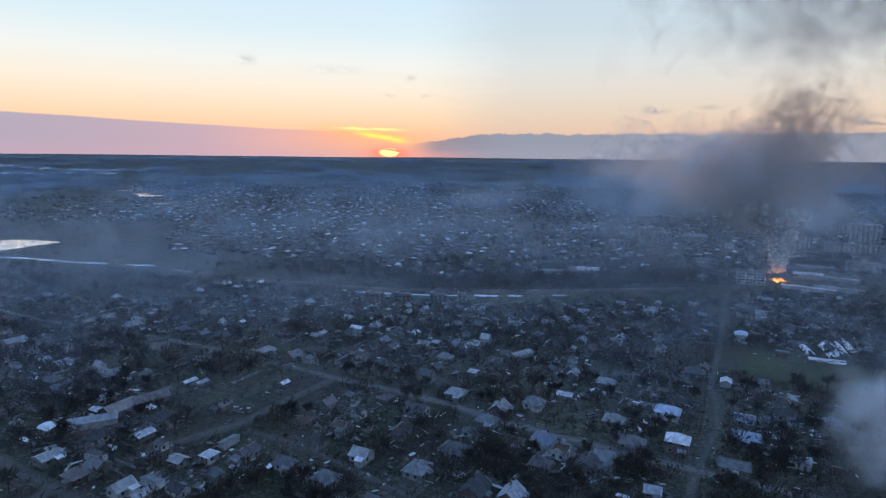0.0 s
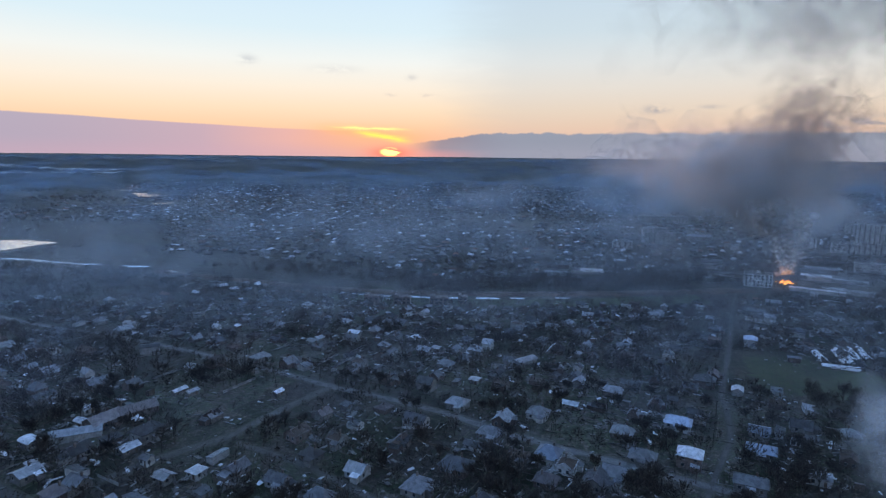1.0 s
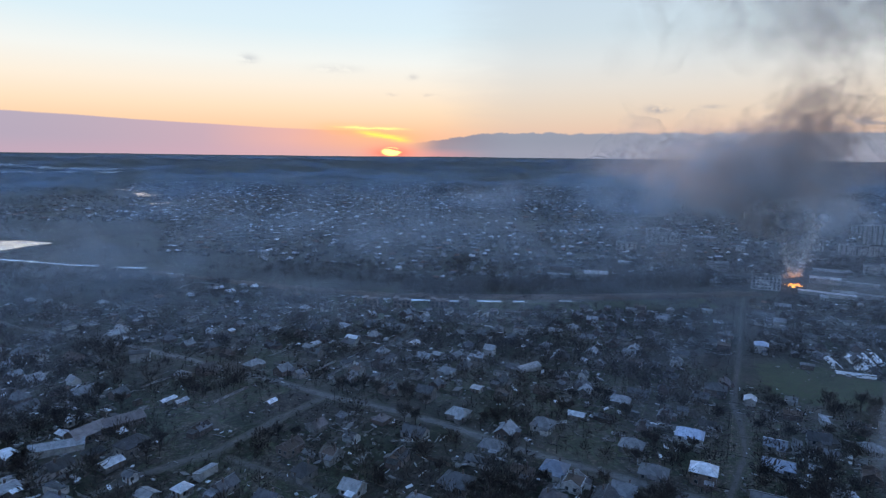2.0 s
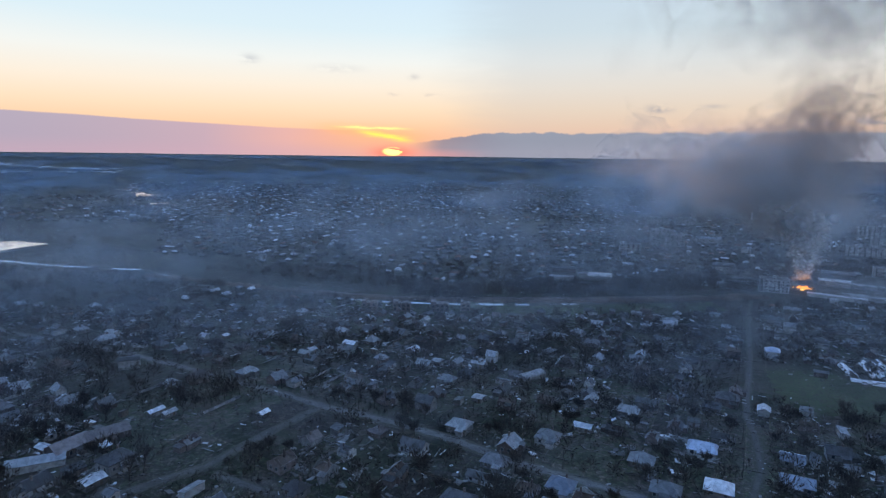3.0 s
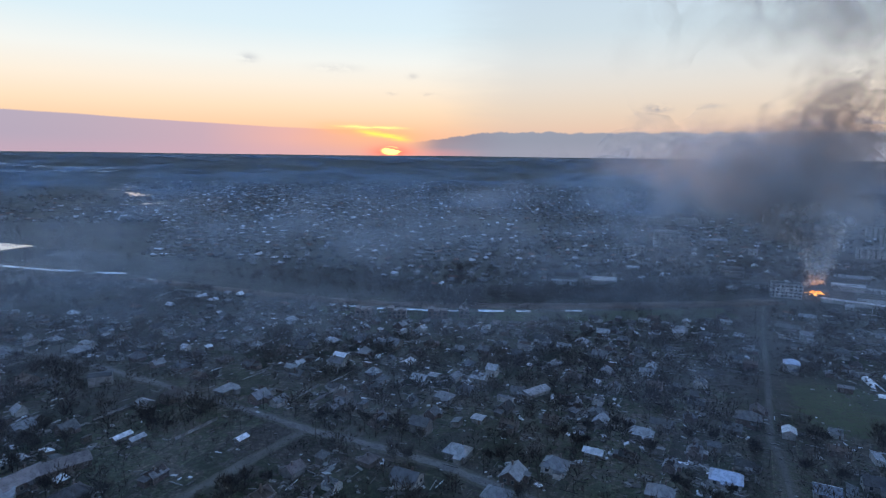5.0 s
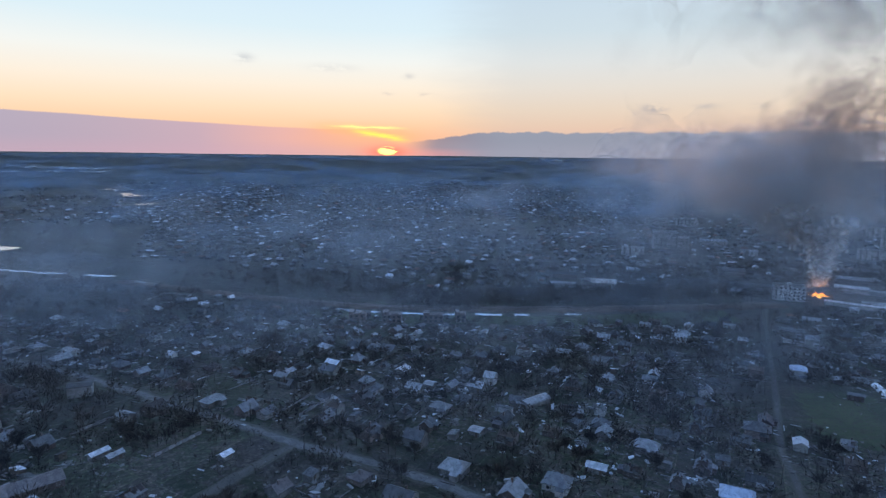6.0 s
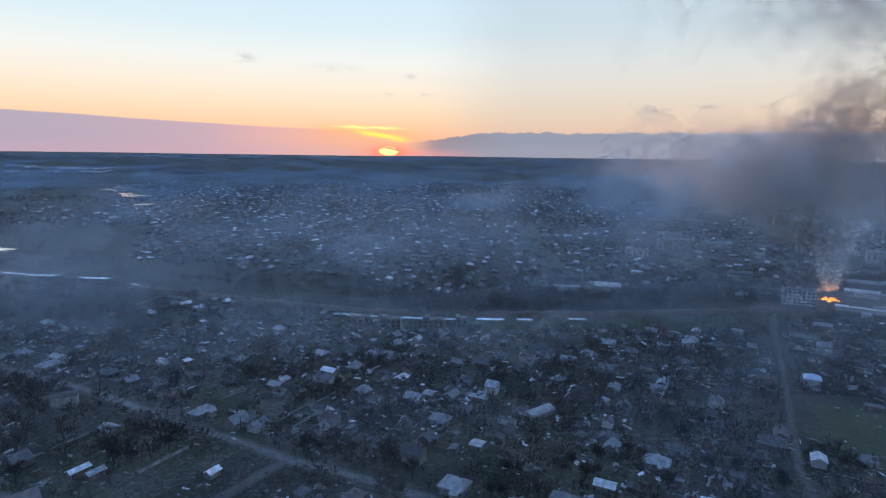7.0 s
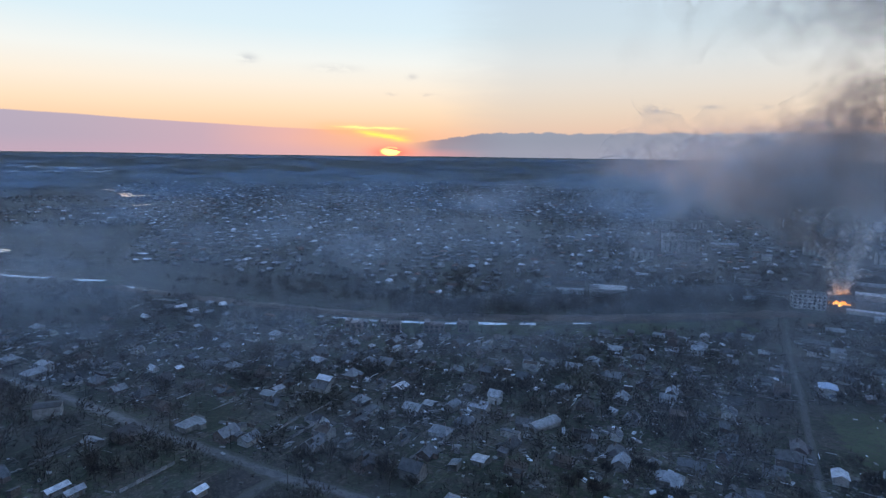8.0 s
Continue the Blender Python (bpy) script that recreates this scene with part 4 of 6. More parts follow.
stand(house(w=11.5, d=9.1, eaves=4, rise=2.89, wall="brick", roof="dark", hip=0.9, label="brick house with dark weathered hipped roof", lite=True), 169.4, 300.3, GRID + 0, 6.3)
stand(house(w=8.6, d=6.8, eaves=3, rise=2.38, wall="grey", roof="slate", hip=0.4, label="grey rendered house with grey slate hipped roof", lite=True), 100.9, 308.9, GRID + 90, 4.7)
stand(house(w=10.8, d=6.1, eaves=3, rise=1.7, wall="grey", roof="slate", label="grey rendered house with grey slate gabled roof", lite=True), 127.3, 298.1, GRID + 0, 5.9)
stand(house(w=9.4, d=6.8, eaves=3, rise=2.21, wall="grey", roof="slate", hip=0.8, label="grey rendered house with grey slate hipped roof", lite=True), 31.8, 327.4, GRID + 0, 5.2)
stand(house(w=6.2, d=4.6, eaves=3, rise=1.19, wall="grey", roof="light", porch=False, chimney=False, label="small grey rendered outbuilding with pale metal gabled roof", lite=True), -44.2, 372.6, GRID + 90, 3.4)
stand(house(w=8.6, d=6.8, eaves=3.4, rise=2.55, wall="brick", roof="slate", label="brick house with grey slate gabled roof", lite=True), -53.6, 318.7, GRID + 90, 4.7)
stand(house(w=7.9, d=5.5, eaves=2.8, rise=1.7, wall="white", roof="slate", porch=False, chimney=False, label="small whitewashed outbuilding with grey slate gabled roof", lite=True), -44.3, 315.9, GRID + 90, 4.3)
stand(house(w=9.9, d=5.3, eaves=3, rise=1.7, wall="grey", roof="slate", label="grey rendered house with grey slate gabled roof", lite=True), -183.4, 455.1, GRID + 90, 5.4)
stand(house(w=7.9, d=6.8, eaves=3, rise=2.21, wall="grey", roof="slate", label="grey rendered house with grey slate gabled roof", lite=True), -152.5, 421.0, GRID + 90, 4.3)
stand(house(w=11.5, d=7.6, eaves=3.4, rise=2.21, wall="grey", roof="slate", hip=0.5, label="grey rendered house with grey slate hipped roof", lite=True), -175.7, 407.6, GRID + 90, 6.3)
stand(house(w=8.8, d=7.4, eaves=3.4, rise=2.55, wall="brick", roof="rust", label="brick house with rusty brown gabled roof", lite=True), -91.9, 318.9, GRID + 90, 4.8)
stand(house(w=6.2, d=3, eaves=2.4, rise=0.85, wall="grey", roof="light", porch=False, chimney=False, label="small grey rendered outbuilding with pale metal gabled roof", lite=True), -90.7, 279.3, GRID + 90, 3.4)
stand(house(w=9.4, d=6.8, eaves=3, rise=2.04, wall="grey", roof="slate", label="grey rendered house with grey slate gabled roof", lite=True), 126.1, 365.7, GRID + 90, 5.2)
stand(house(w=8.6, d=6.1, eaves=3, rise=2.04, wall="grey", roof="slate", label="grey rendered house with grey slate gabled roof", lite=True), 156.4, 373.3, GRID + 90, 4.7)
stand(house(w=10.1, d=6.8, eaves=4, rise=1.7, wall="white", roof="dark", state="burnt", label="shelled whitewashed house with bare burnt rafters", lite=True), 92.4, 417.8, GRID + 0, 5.6)
stand(house(w=8.6, d=6.1, eaves=3, rise=2.04, wall="grey", roof="slate", label="grey rendered house with grey slate gabled roof", lite=True), 117.1, 415.5, GRID + 0, 4.7)
stand(house(w=7.9, d=6.8, eaves=3, rise=2.38, wall="grey", roof="slate", hip=0.8, label="grey rendered house with grey slate hipped roof", lite=True), -1.0, 423.0, GRID + 0, 4.3)
stand(house(w=8.6, d=6.8, eaves=4, rise=2.38, wall="brick", roof="slate", label="brick house with grey slate gabled roof", lite=True), 154.6, 446.4, GRID + 0, 4.7)
stand(house(w=8.6, d=6.8, eaves=4.4, rise=2.55, wall="brick", roof="slate", hip=0.9, label="brick house with grey slate hipped roof", lite=True), 161.3, 427.1, GRID + 0, 4.7)
stand(house(w=7.9, d=6.1, eaves=4, rise=2.38, wall="white", roof="slate", porch=False, chimney=False, label="small whitewashed outbuilding with grey slate gabled roof", lite=True), 208.7, 444.9, GRID + 0, 4.3)

for w, d, eaves, wall, roof, x, y in NEAR_FIRE:
    stand(house(w=w, d=d, eaves=eaves, rise=1.9, wall=wall, roof=roof, porch=False, label="%s house with %s gabled roof beside the fields" % (WALL_WORD[wall], ROOF_WORD[roof]), lite=True), x, y, GRID + 90 * (int(x) % 2), 5.0)


# ---- the rest of the village, along the street grid ----
rnd = random.Random(11)
PROTOS = [house(**kind) for kind in KINDS]
FAR_PROTOS = [house(lite=True, **kind) for kind in KINDS]
WEIGHTS = (3, 3, 3, 1.5, 2, 3, 0.6, 1, 4, 4, 4, 3)
for protos, base in ((PROTOS, -40), (FAR_PROTOS, -90)):
    for i, ob in enumerate(protos):
        stand(ob, -230 + 24 * i, 150 + base + 12 * (i % 2), GRID + 90 * (i % 2))
cu, su = math.cos(radians(GRID)), math.sin(radians(GRID))
count = 0
SPOTS = []
for row in range(-14, 30):
    for col in range(-30, 34):
        u, v = col * 20 + rnd.uniform(-5, 5), row * 25 + rnd.uniform(-6, 6)
        SPOTS.append((cu * u - su * v, su * u + cu * v + 300))
SPOTS.sort(key=lambda p: p[1])
for x, y in SPOTS:
    if not (168 < y < 620) or abs(x - 0.08 * y) > 0.78 * y + 20:
        continue
    if not built_up(x, y) or not free(x, y, 7.5) or count >= 215:
        continue
    ob = copy_thing(rnd.choices(PROTOS if y < 245 else FAR_PROTOS, WEIGHTS)[0], pose(0, 0, 0))
    stand(ob, x, y, GRID + rnd.choice((0, 90, 180, 270)) + rnd.uniform(-6, 6), 7.5, 0.0, rnd.uniform(0.74, 1.0))
    count += 1


def shed(w, d, h, roof, wall, label):
    """A lean-to outbuilding: walls, a pitched sheet roof, a plank door."""
    ob = thing("shed", label, "shed", "garden sheds")
    s = Solid()
    vs = [(-w / 2, -d / 2, -1.2), (w / 2, -d / 2, -1.2), (w / 2, d / 2, -1.2), (-w / 2, d / 2, -1.2), (-w / 2, -d / 2, h), (w / 2, -d / 2, h), (w / 2, d / 2, h + 0.7), (-w / 2, d / 2, h + 0.7)]
    s.add(vs, [(0, 3, 2, 1), (4, 5, 6, 7), (0, 1, 5, 4), (1, 2, 6, 5), (2, 3, 7, 6), (3, 0, 4, 7)])
    part("wall", s, wall, ob)
    r = Solid()
    X, Y, k = w / 2 + 0.25, d / 2 + 0.25, 0.7 / d
    lo, hi = h + 0.02 - 0.25 * k, h + 0.72 + 0.25 * k
    r.add([(-X, -Y, lo), (X, -Y, lo), (X, Y, hi), (-X, Y, hi), (-X, -Y, lo + 0.09), (X, -Y, lo + 0.09), (X, Y, hi + 0.09), (-X, Y, hi + 0.09)],
          [(0, 3, 2, 1), (4, 5, 6, 7), (0, 1, 5, 4), (1, 2, 6, 5), (2, 3, 7, 6), (3, 0, 4, 7)])
    part("roof", r, MAT_ROOF[roof], ob)
    part("door", Solid().box(-0.45, -d / 2 - 0.05, 0.02, 0.45, -d / 2 + 0.01, 1.9), MAT_WOOD, ob)
    return ob


SHEDS = [shed(5, 3.5, 2.2, "slate", MAT_WALL["grey"], "small grey garden shed with slate-sheet roof"),
         shed(7, 4, 2.3, "dark", MAT_WALL["brick"], "brick outbuilding with dark lean-to roof"),
         shed(4, 3, 2.1, "light", MAT_WOOD, "wooden shed with pale metal roof"),
         shed(8, 3.5, 2.2, "slate", MAT_WALL["white"], "long whitewashed outbuilding with slate roof"),
         shed(3, 2.5, 2.0, "rust", MAT_WOOD, "tiny timber shed with rusty roof")]
for i, ob in enumerate(SHEDS):
    stand(ob, -80 + 14 * i, 88, GRID)
homes = [(x, y) for x, y, r in TAKEN if 165 < y < 560]
for n in range(260):
    hx, hy = rnd.choice(homes)
    a = rnd.uniform(0, 6.283)
    x, y = hx + 13 * math.cos(a), hy + 13 * math.sin(a)
    if free(x, y, 3.2) and built_up(x, y):
        stand(copy_thing(rnd.choices(SHEDS, (5, 4, 3, 3, 2))[0], pose(0, 0, 0)), x, y, GRID + rnd.choice((0, 90, 180, 270)) + rnd.uniform(-8, 8), 3.2)


# ---- larger buildings ----
def hall(name, w, d, h, roof, wall, label, category, x, y, turn, rise=1.2, vault=0.0, windows=0):
    """A long hall: walls, low gable or arched roof, gates in the end wall, a row of windows."""
    ob = thing(name, label, category)
    part("wall", Solid().box(-w / 2, -d / 2, -2, w / 2, d / 2, h), wall, ob)
    if vault:
        n, X, Y = 12, w / 2 + 0.3, d / 2 + 0.3
        arc = [(Y * -math.cos(math.pi * i / n), h - 0.1 + vault * math.sin(math.pi * i / n)) for i in range(n + 1)]
        m = n + 1
        vs = [(s, y, z) for s in (-X, X) for y, z in arc]
        fs = [(i, i + m, i + 1 + m, i + 1) for i in range(n)] + [tuple(range(m)), tuple(range(2 * m - 1, m - 1, -1))]
        part("roof", Solid().add(vs, fs), MAT_ROOF[roof], ob)
    else:
        part("roof", gable_roof(w, d, h, rise, 0.4), MAT_ROOF[roof], ob)
        g = Solid()
        for x0 in (-w / 2, w / 2 - 0.2):
            k = rise * 0.93
            g.add([(x0, -d / 2, h), (x0, d / 2, h), (x0, 0, h + k), (x0 + 0.2, -d / 2, h), (x0 + 0.2, d / 2, h), (x0 + 0.2, 0, h + k)],
                  [(0, 2, 1), (3, 4, 5), (0, 3, 5, 2), (1, 2, 5, 4), (0, 1, 4, 3)])
        part("gable", g, wall, ob)
    part("gate", Solid().box(-w / 2 - 0.08, -1.6, 0.05, -w / 2 + 0.02, 1.6, min(h - 0.3, 3.2)), MAT_WOOD, ob)
    for i in range(windows):
        window(ob, -w / 2 + w * (i + 0.5) / windows, h * 0.45, pose(0, -d / 2, 0), True)
    return stand(ob, x, y, turn, max(w, d) * 0.55)


FLAT_WIN = Solid().box(-0.75, -0.05, 0, 0.75, 0.03, 1.5).mesh("window", MAT_GLASS)
HOLE = Solid().box(-0.9, -0.05, 0, 0.9, 0.03, 1.6).mesh("window", MAT_GLASS)


def block(w, d, storeys, wall, label, x, y, turn, ruined=False, step=3.2, sides=True):
    """A block of flats: walls, parapet, flat roof with stair heads, each window of its own, entrance canopies."""
    ob = thing("apartment_building", label, "building", "blocks of flats")
    h = storeys * 2.9 + 0.8
    s = Solid().box(-w / 2, -d / 2, -3, w / 2, d / 2, h)
    if ruined:
        s.box(-w / 2, -d / 2, h, -w * 0.2, d / 2, h + 1.6).box(w * 0.15, -d / 2, h, w * 0.34, d / 2 - 2, h + 0.9)
    part("wall", s, MAT_WALL[wall], ob)
    e = Solid()
    t = 0.35
    e.box(-w / 2 - 0.12, -d / 2 - 0.12, h, w / 2 + 0.12, -d / 2 + t, h + 0.5).box(-w / 2 - 0.12, d / 2 - t, h, w / 2 + 0.12, d / 2 + 0.12, h + 0.5)
    e.box(-w / 2 - 0.12, -d / 2 + t, h, -w / 2 + t, d / 2 - t, h + 0.5).box(w / 2 - t, -d / 2 + t, h, w / 2 + 0.12, d / 2 - t, h + 0.5)
    if not ruined:
        part("parapet", e, MAT_CONCRETE, ob)
        part("roof", Solid().box(-w / 2 + t, -d / 2 + t, h, w / 2 - t, d / 2 - t, h + 0.12), MAT_ROOF["tar"], ob)
        for i in range(max(1, int(w / 18))):
            px = -w / 2 + w * (i + 0.5) / max(1, int(w / 18))
            part("stair_head", Solid().box(px - 1.6, -1.5, h + 0.12, px + 1.6, 1.5, h + 2.4), MAT_WALL[wall], ob)
    n = max(2, int(w / step))
    for side, width in ((pose(0, -d / 2, 0), w), (pose(-w / 2, 0, 0, 0, 0, -90), d)):
        m = n if width == w else (max(1, int(d / 4)) if sides else 0)
        for level in range(storeys):
            for i in range(m):
                if random.random() < 0.06:
                    continue
                win = part("window", HOLE if ruined else FLAT_WIN, None, ob)
                win.matrix_basis = side @ pose(-width / 2 + width * (i + 0.5) / m, 0, 1.1 + level * 2.9)
    return stand(ob, x, y, turn, max(w, d) * 0.6)


hall("warehouse", 15.5, 5.6, 2.0, "light", MAT_WALL["grey"], "long warehouse with pale arched metal roof", "warehouse", 79, 337, 32, vault=1.8)
hall("barn", 18, 6.2, 2.8, "light", MAT_WALL["white"], "long whitewashed barn with pale metal roof", "barn", -124, 244, 20, rise=1.5, windows=5)
hall("long_house", 10, 7, 5.4, "dark", MAT_WALL["white"], "pale two-storey building with a dark low roof", "building", -136, 348, 18, rise=0.6, windows=5)
hall("workshop", 15, 8.5, 3.0, "rust", MAT_WALL["brick"], "large brick workshop with rusty red-brown roof", "workshop", -108, 262, 40, rise=2.0, windows=4)
# ruined barracks by the stream
for x, y, w, turn in ((-15, 505, 12, -8), (11, 503, 14, -8), (42, 501, 15, -6), (63, 503, 8, -6)):
    block(w, 9, 2, "brick", "shelled two-storey brown brick block without roof", x, y, turn, True)
# the works across the stream
hall("factory_hall", 28, 20, 6.5, "light", MAT_WALL["panel"], "pale concrete factory hall with light roof", "factory", 207, 597, -18, rise=0.8, windows=8)
hall("factory_tower", 8.5, 9, 10, "slate", MAT_WALL["panel"], "taller concrete head building of the factory", "factory", 190, 590, -18, rise=0.5, windows=2)
hall("factory_annex", 24, 8, 4, "light", MAT_WALL["panel"], "long low factory annex with pale roof", "factory", 173, 604, -16, rise=0.9, windows=6)
hall("dark_store", 24, 10, 4.5, "dark", MAT_WALL["brick"], "long storehouse with a dark roof", "storehouse", 186, 640, -16, rise=1.4)
# round the fire
block(24, 13, 4, "panel", "four-storey pale concrete block beside the fire", 356, 542, -28)
hall("workshop", 34, 12, 4.5, "slate", MAT_WALL["panel"], "long grey workshop beside the concrete block", "workshop", 345, 578, -26, rise=1.4, windows=6)
hall("garage_row", 44, 7, 3.2, "light", MAT_WALL["panel"], "long low garage row with pale roof", "garage", 394, 511, -42, rise=0.6)
hall("garage_row", 40, 8, 3.2, "slate", MAT_WALL["white"], "long low garage row with grey roof", "garage", 420, 505, -42, rise=0.8)
hall("garage_row", 38, 8, 3.4, "light", MAT_WALL["panel"], "long low storage row with pale roof", "garage", 450, 545, -42, rise=0.8)
hall("storehouse", 30, 14, 5, "slate", MAT_WALL["brick"], "brick storehouse with grey slate roof", "storehouse", 462, 595, -35, rise=2.0)
hall("storehouse", 36, 12, 5, "dark", MAT_WALL["panel"], "dark-roofed storehouse with pale walls", "storehouse", 548, 622, -38, rise=1.6)
hall("storehouse", 26, 12, 5, "light", MAT_WALL["panel"], "storehouse with a pale metal roof", "storehouse", 430, 560, -36, rise=1.4)
hall("culture_house", 21, 15, 7, "slate", MAT_WALL["white"], "white public hall with arched grey roof", "public building", 357, 628, -24, vault=3.4, windows=6)
hall("blue_hall", 34, 18, 6, "blue", MAT_WALL["panel"], "hall with a blue metal roof", "hall", 463, 850, -22, rise=2.0)
for w, d, n, x, y, turn in ((38, 14, 5, 388, 818, -20), (16, 14, 7, 372, 826, -20), (26, 12, 3, 313, 773, -18), (40, 12, 4, 490, 1085, -18), (36, 12, 4, 540, 1072, -20),
                            (40, 12, 5, 560, 765, -30), (12, 12, 8, 548, 800, -30), (12, 12, 8, 574, 792, -30), (62, 12, 4, 606, 714, -36), (38, 13, 9, 706, 810, -36), (16, 16, 9, 760, 812, -36),
                            (32, 12, 3, 520, 594, -38), (60, 12, 5, 780, 905, -36), (50, 12, 5, 625, 870, -30), (46, 12, 4, 690, 690, -42), (44, 12, 4, 640, 640, -42), (34, 12, 3, 430, 930, -22)):
    block(w, d, n, "panel", "nine-storey pale concrete tower of flats" if n > 7 else "long %s-storey concrete block of flats" % ("five" if n == 5 else "four"), x, y, turn, step=5.6, sides=n > 7)


# ---- polytunnels and the fenced yard ----
def tunnel(length, x, y, turn, torn=0.5):
    """A polytunnel: hoops and what is left of its white film."""
    ob = thing("polytunnel", "polytunnel with torn white film over bare hoops", "greenhouse", "polytunnels")
    n = max(4, int(length / 2.5))
    arc = [(-2.2 * math.cos(math.pi * i / 8), 2.0 * math.sin(math.pi * i / 8)) for i in range(9)]
    hoop = Solid()
    for (y0, z0), (y1, z1) in zip(arc, arc[1:]):
        hoop.tube((0, y0, z0), (0, y1, z1), 0.04, 0.04, 4)
    me = hoop.mesh("hoop", MAT_CONCRETE)
    for i in range(n + 1):
        part("hoop", me, None, ob).matrix_basis = pose(-length / 2 + length * i / n, 0, 0)
        if i < n:
            f = Solid()
            x0, x1 = -length / 2 + length * i / n, -length / 2 + length * (i + 1) / n - 0.03
            for j in range(8):
                if random.random() < torn * 0.6:
                    continue
                (a, b), (c, e) = arc[j], arc[j + 1]
                g = 1.02
                f.add([(x0, a * g, b * g), (x1, a * g, b * g), (x1, c * g, e * g), (x0, c * g, e * g), (x0, a * 1.04, b * 1.04), (x1, a * 1.04, b * 1.04), (x1, c * 1.04, e * 1.04), (x0, c * 1.04, e * 1.04)],
                      [(0, 1, 2, 3), (7, 6, 5, 4), (0, 4, 5, 1), (1, 5, 6, 2), (2, 6, 7, 3), (3, 7, 4, 0)])
            if f.v:
                part("film", f, MAT_FILM, ob)
    return stand(ob, x, y, turn, 2.5)


MAT_FILM = mottled("white_polythene", (0.55, 0.56, 0.58), (0.80, 0.81, 0.83), 0.7, 0.4, 0.02, 0.1)
for length, x, y, turn in ((20, 272, 347, 70), (32, 285, 346, 62), (31, 291, 347.5, 63), (30, 297, 349, 64), (20, 268, 325, -28), (26, 306, 352, 64)):
    tunnel(length, x, y, turn)


def yard_wall(points, h, label, name="perimeter_wall"):
    """A precast wall: panels between posts."""
    ob = thing(name, label, "wall")
    post = Solid().box(-0.12, -0.12, -0.8, 0.12, 0.12, h + 0.12).mesh("post", MAT_CONCRETE)
    line = lerp_path(points, 3.0)
    for (x0, y0), (x1, y1) in zip(line, line[1:]):
        a = math.degrees(math.atan2(y1 - y0, x1 - x0))
        z = land(x0, y0)
        part("post", post, None, ob).matrix_basis = pose(x0, y0, z, 0, 0, a)
        n = math.hypot(x1 - x0, y1 - y0)
        panel = part("panel", Solid().box(0.12, -0.05, -0.8, n - 0.12, 0.05, h), MAT_CONCRETE, ob)
        panel.matrix_basis = pose(x0, y0, z, 0, 0, a)
    return ob


yard_wall([(-195, 567), (-189, 604), (-165, 596), (-166, 578)], 1.8, "pale concrete-panel wall round a yard")
yard_wall([(-178, 563), (-168, 564)], 1.8, "short length of pale concrete-panel wall")
yard_wall([(285, 432), (300, 412), (330, 398)], 1.6, "pale panel wall along a house plot")
yard_wall([(288, 461), (298, 454)], 1.6, "short pale panel wall before a house")
yard_wall([(196, 384), (212, 378)], 1.5, "low pale wall across a garden")
yard_wall([(222, 452), (240, 448)], 1.5, "low pale wall beside a shed")
yard_wall([(509, 690), (552, 684)], 2.2, "long pale concrete wall before the blocks")
yard_wall([(318, 440), (325, 424), (345, 415)], 1.6, "pale panel wall along a house plot")


# ---- the town farther off ----
def far_town():
    """Small houses past the stream, too many and too far to tell apart: one mesh for each roof colour."""
    pick = random.Random(5)
    heaps = {key: ([], [], []) for key in ("slate", "dark", "light", "rust")}
    for row in range(-10, 215):
        for col in range(-210, 235):
            u, v = col * 16 + pick.uniform(-8, 8), row * 20 + pick.uniform(-9, 9)
            x, y = cu * u - su * v, su * u + cu * v + 300
            r = math.hypot(x, y)
            if y < 470 or r > 2650 or abs(x - 0.05 * y) > 0.86 * y:
                continue
            dense = 0.66 + 0.9 * noise.noise((x / 330, y / 330, 3.0)) - max(0, (r - 1500) / 1600)
            if x < -0.42 * y:
                dense -= 0.55
            if not built_up(x, y) or pick.random() > dense + 0.25 or not free(x, y, 7):
                continue
            key = pick.choices(("slate", "dark", "light", "rust"), (9, 11, 2.9, 2))[0]
            w, d, h, g = pick.uniform(4.2, 8.6) * pick.choice((1, 1, 1, 1, 1.7)), pick.uniform(3.2, 6.0), pick.uniform(2.0, 2.8), pick.uniform(0.8, 2.4)
            a = radians(GRID + pick.choice((0, 90)) + 25 * noise.noise((x / 500, y / 500, 8.0)) + pick.uniform(-9, 9))
            ca, sa, z = math.cos(a), math.sin(a), land(x, y)
            V, F, M = heaps[key]
            n, m = len(V), len(V) + 8
            X, Y = w / 2, d / 2
            hip = pick.choice((0, 0, 0.7)) * Y
            pts = [(-X, -Y, -1), (X, -Y, -1), (X, Y, -1), (-X, Y, -1), (-X, -Y, h), (X, -Y, h), (X, Y, h), (-X, Y, h)]
            X, Y = X + 0.4, Y + 0.4
            pts += [(-X, -Y, h - 0.15), (X, -Y, h - 0.15), (X, Y, h - 0.15), (-X, Y, h - 0.15), (-X + hip, 0, h + g), (X - hip, 0, h + g)]
            V += [(x + ca * p - sa * q, y + sa * p + ca * q, z + s) for p, q, s in pts]
            F += [(n, n + 1, n + 5, n + 4), (n + 1, n + 2, n + 6, n + 5), (n + 2, n + 3, n + 7, n + 6), (n + 3, n, n + 4, n + 7)]
            F += [(m, m + 1, m + 5, m + 4), (m + 2, m + 3, m + 4, m + 5), (m + 3, m, m + 4), (m + 1, m + 2, m + 5), (m, m + 3, m + 2, m + 1)]
            wall = 0 if pick.random() < 0.35 else 1
            M += [wall] * 4 + [2] * 5
    words = {"slate": "grey slate", "dark": "dark weathered", "light": "pale metal", "rust": "rusty brown"}
    for key, (V, F, M) in heaps.items():
        me = mesh_from("distant_houses", V, F, [FAR_WALL_PALE, FAR_WALL, FAR_ROOF[key]])
        me.polygons.foreach_set("material_index", M)
        tagged(new("distant_houses", me), "far village houses with %s roofs" % words[key], "houses", kind="stuff")


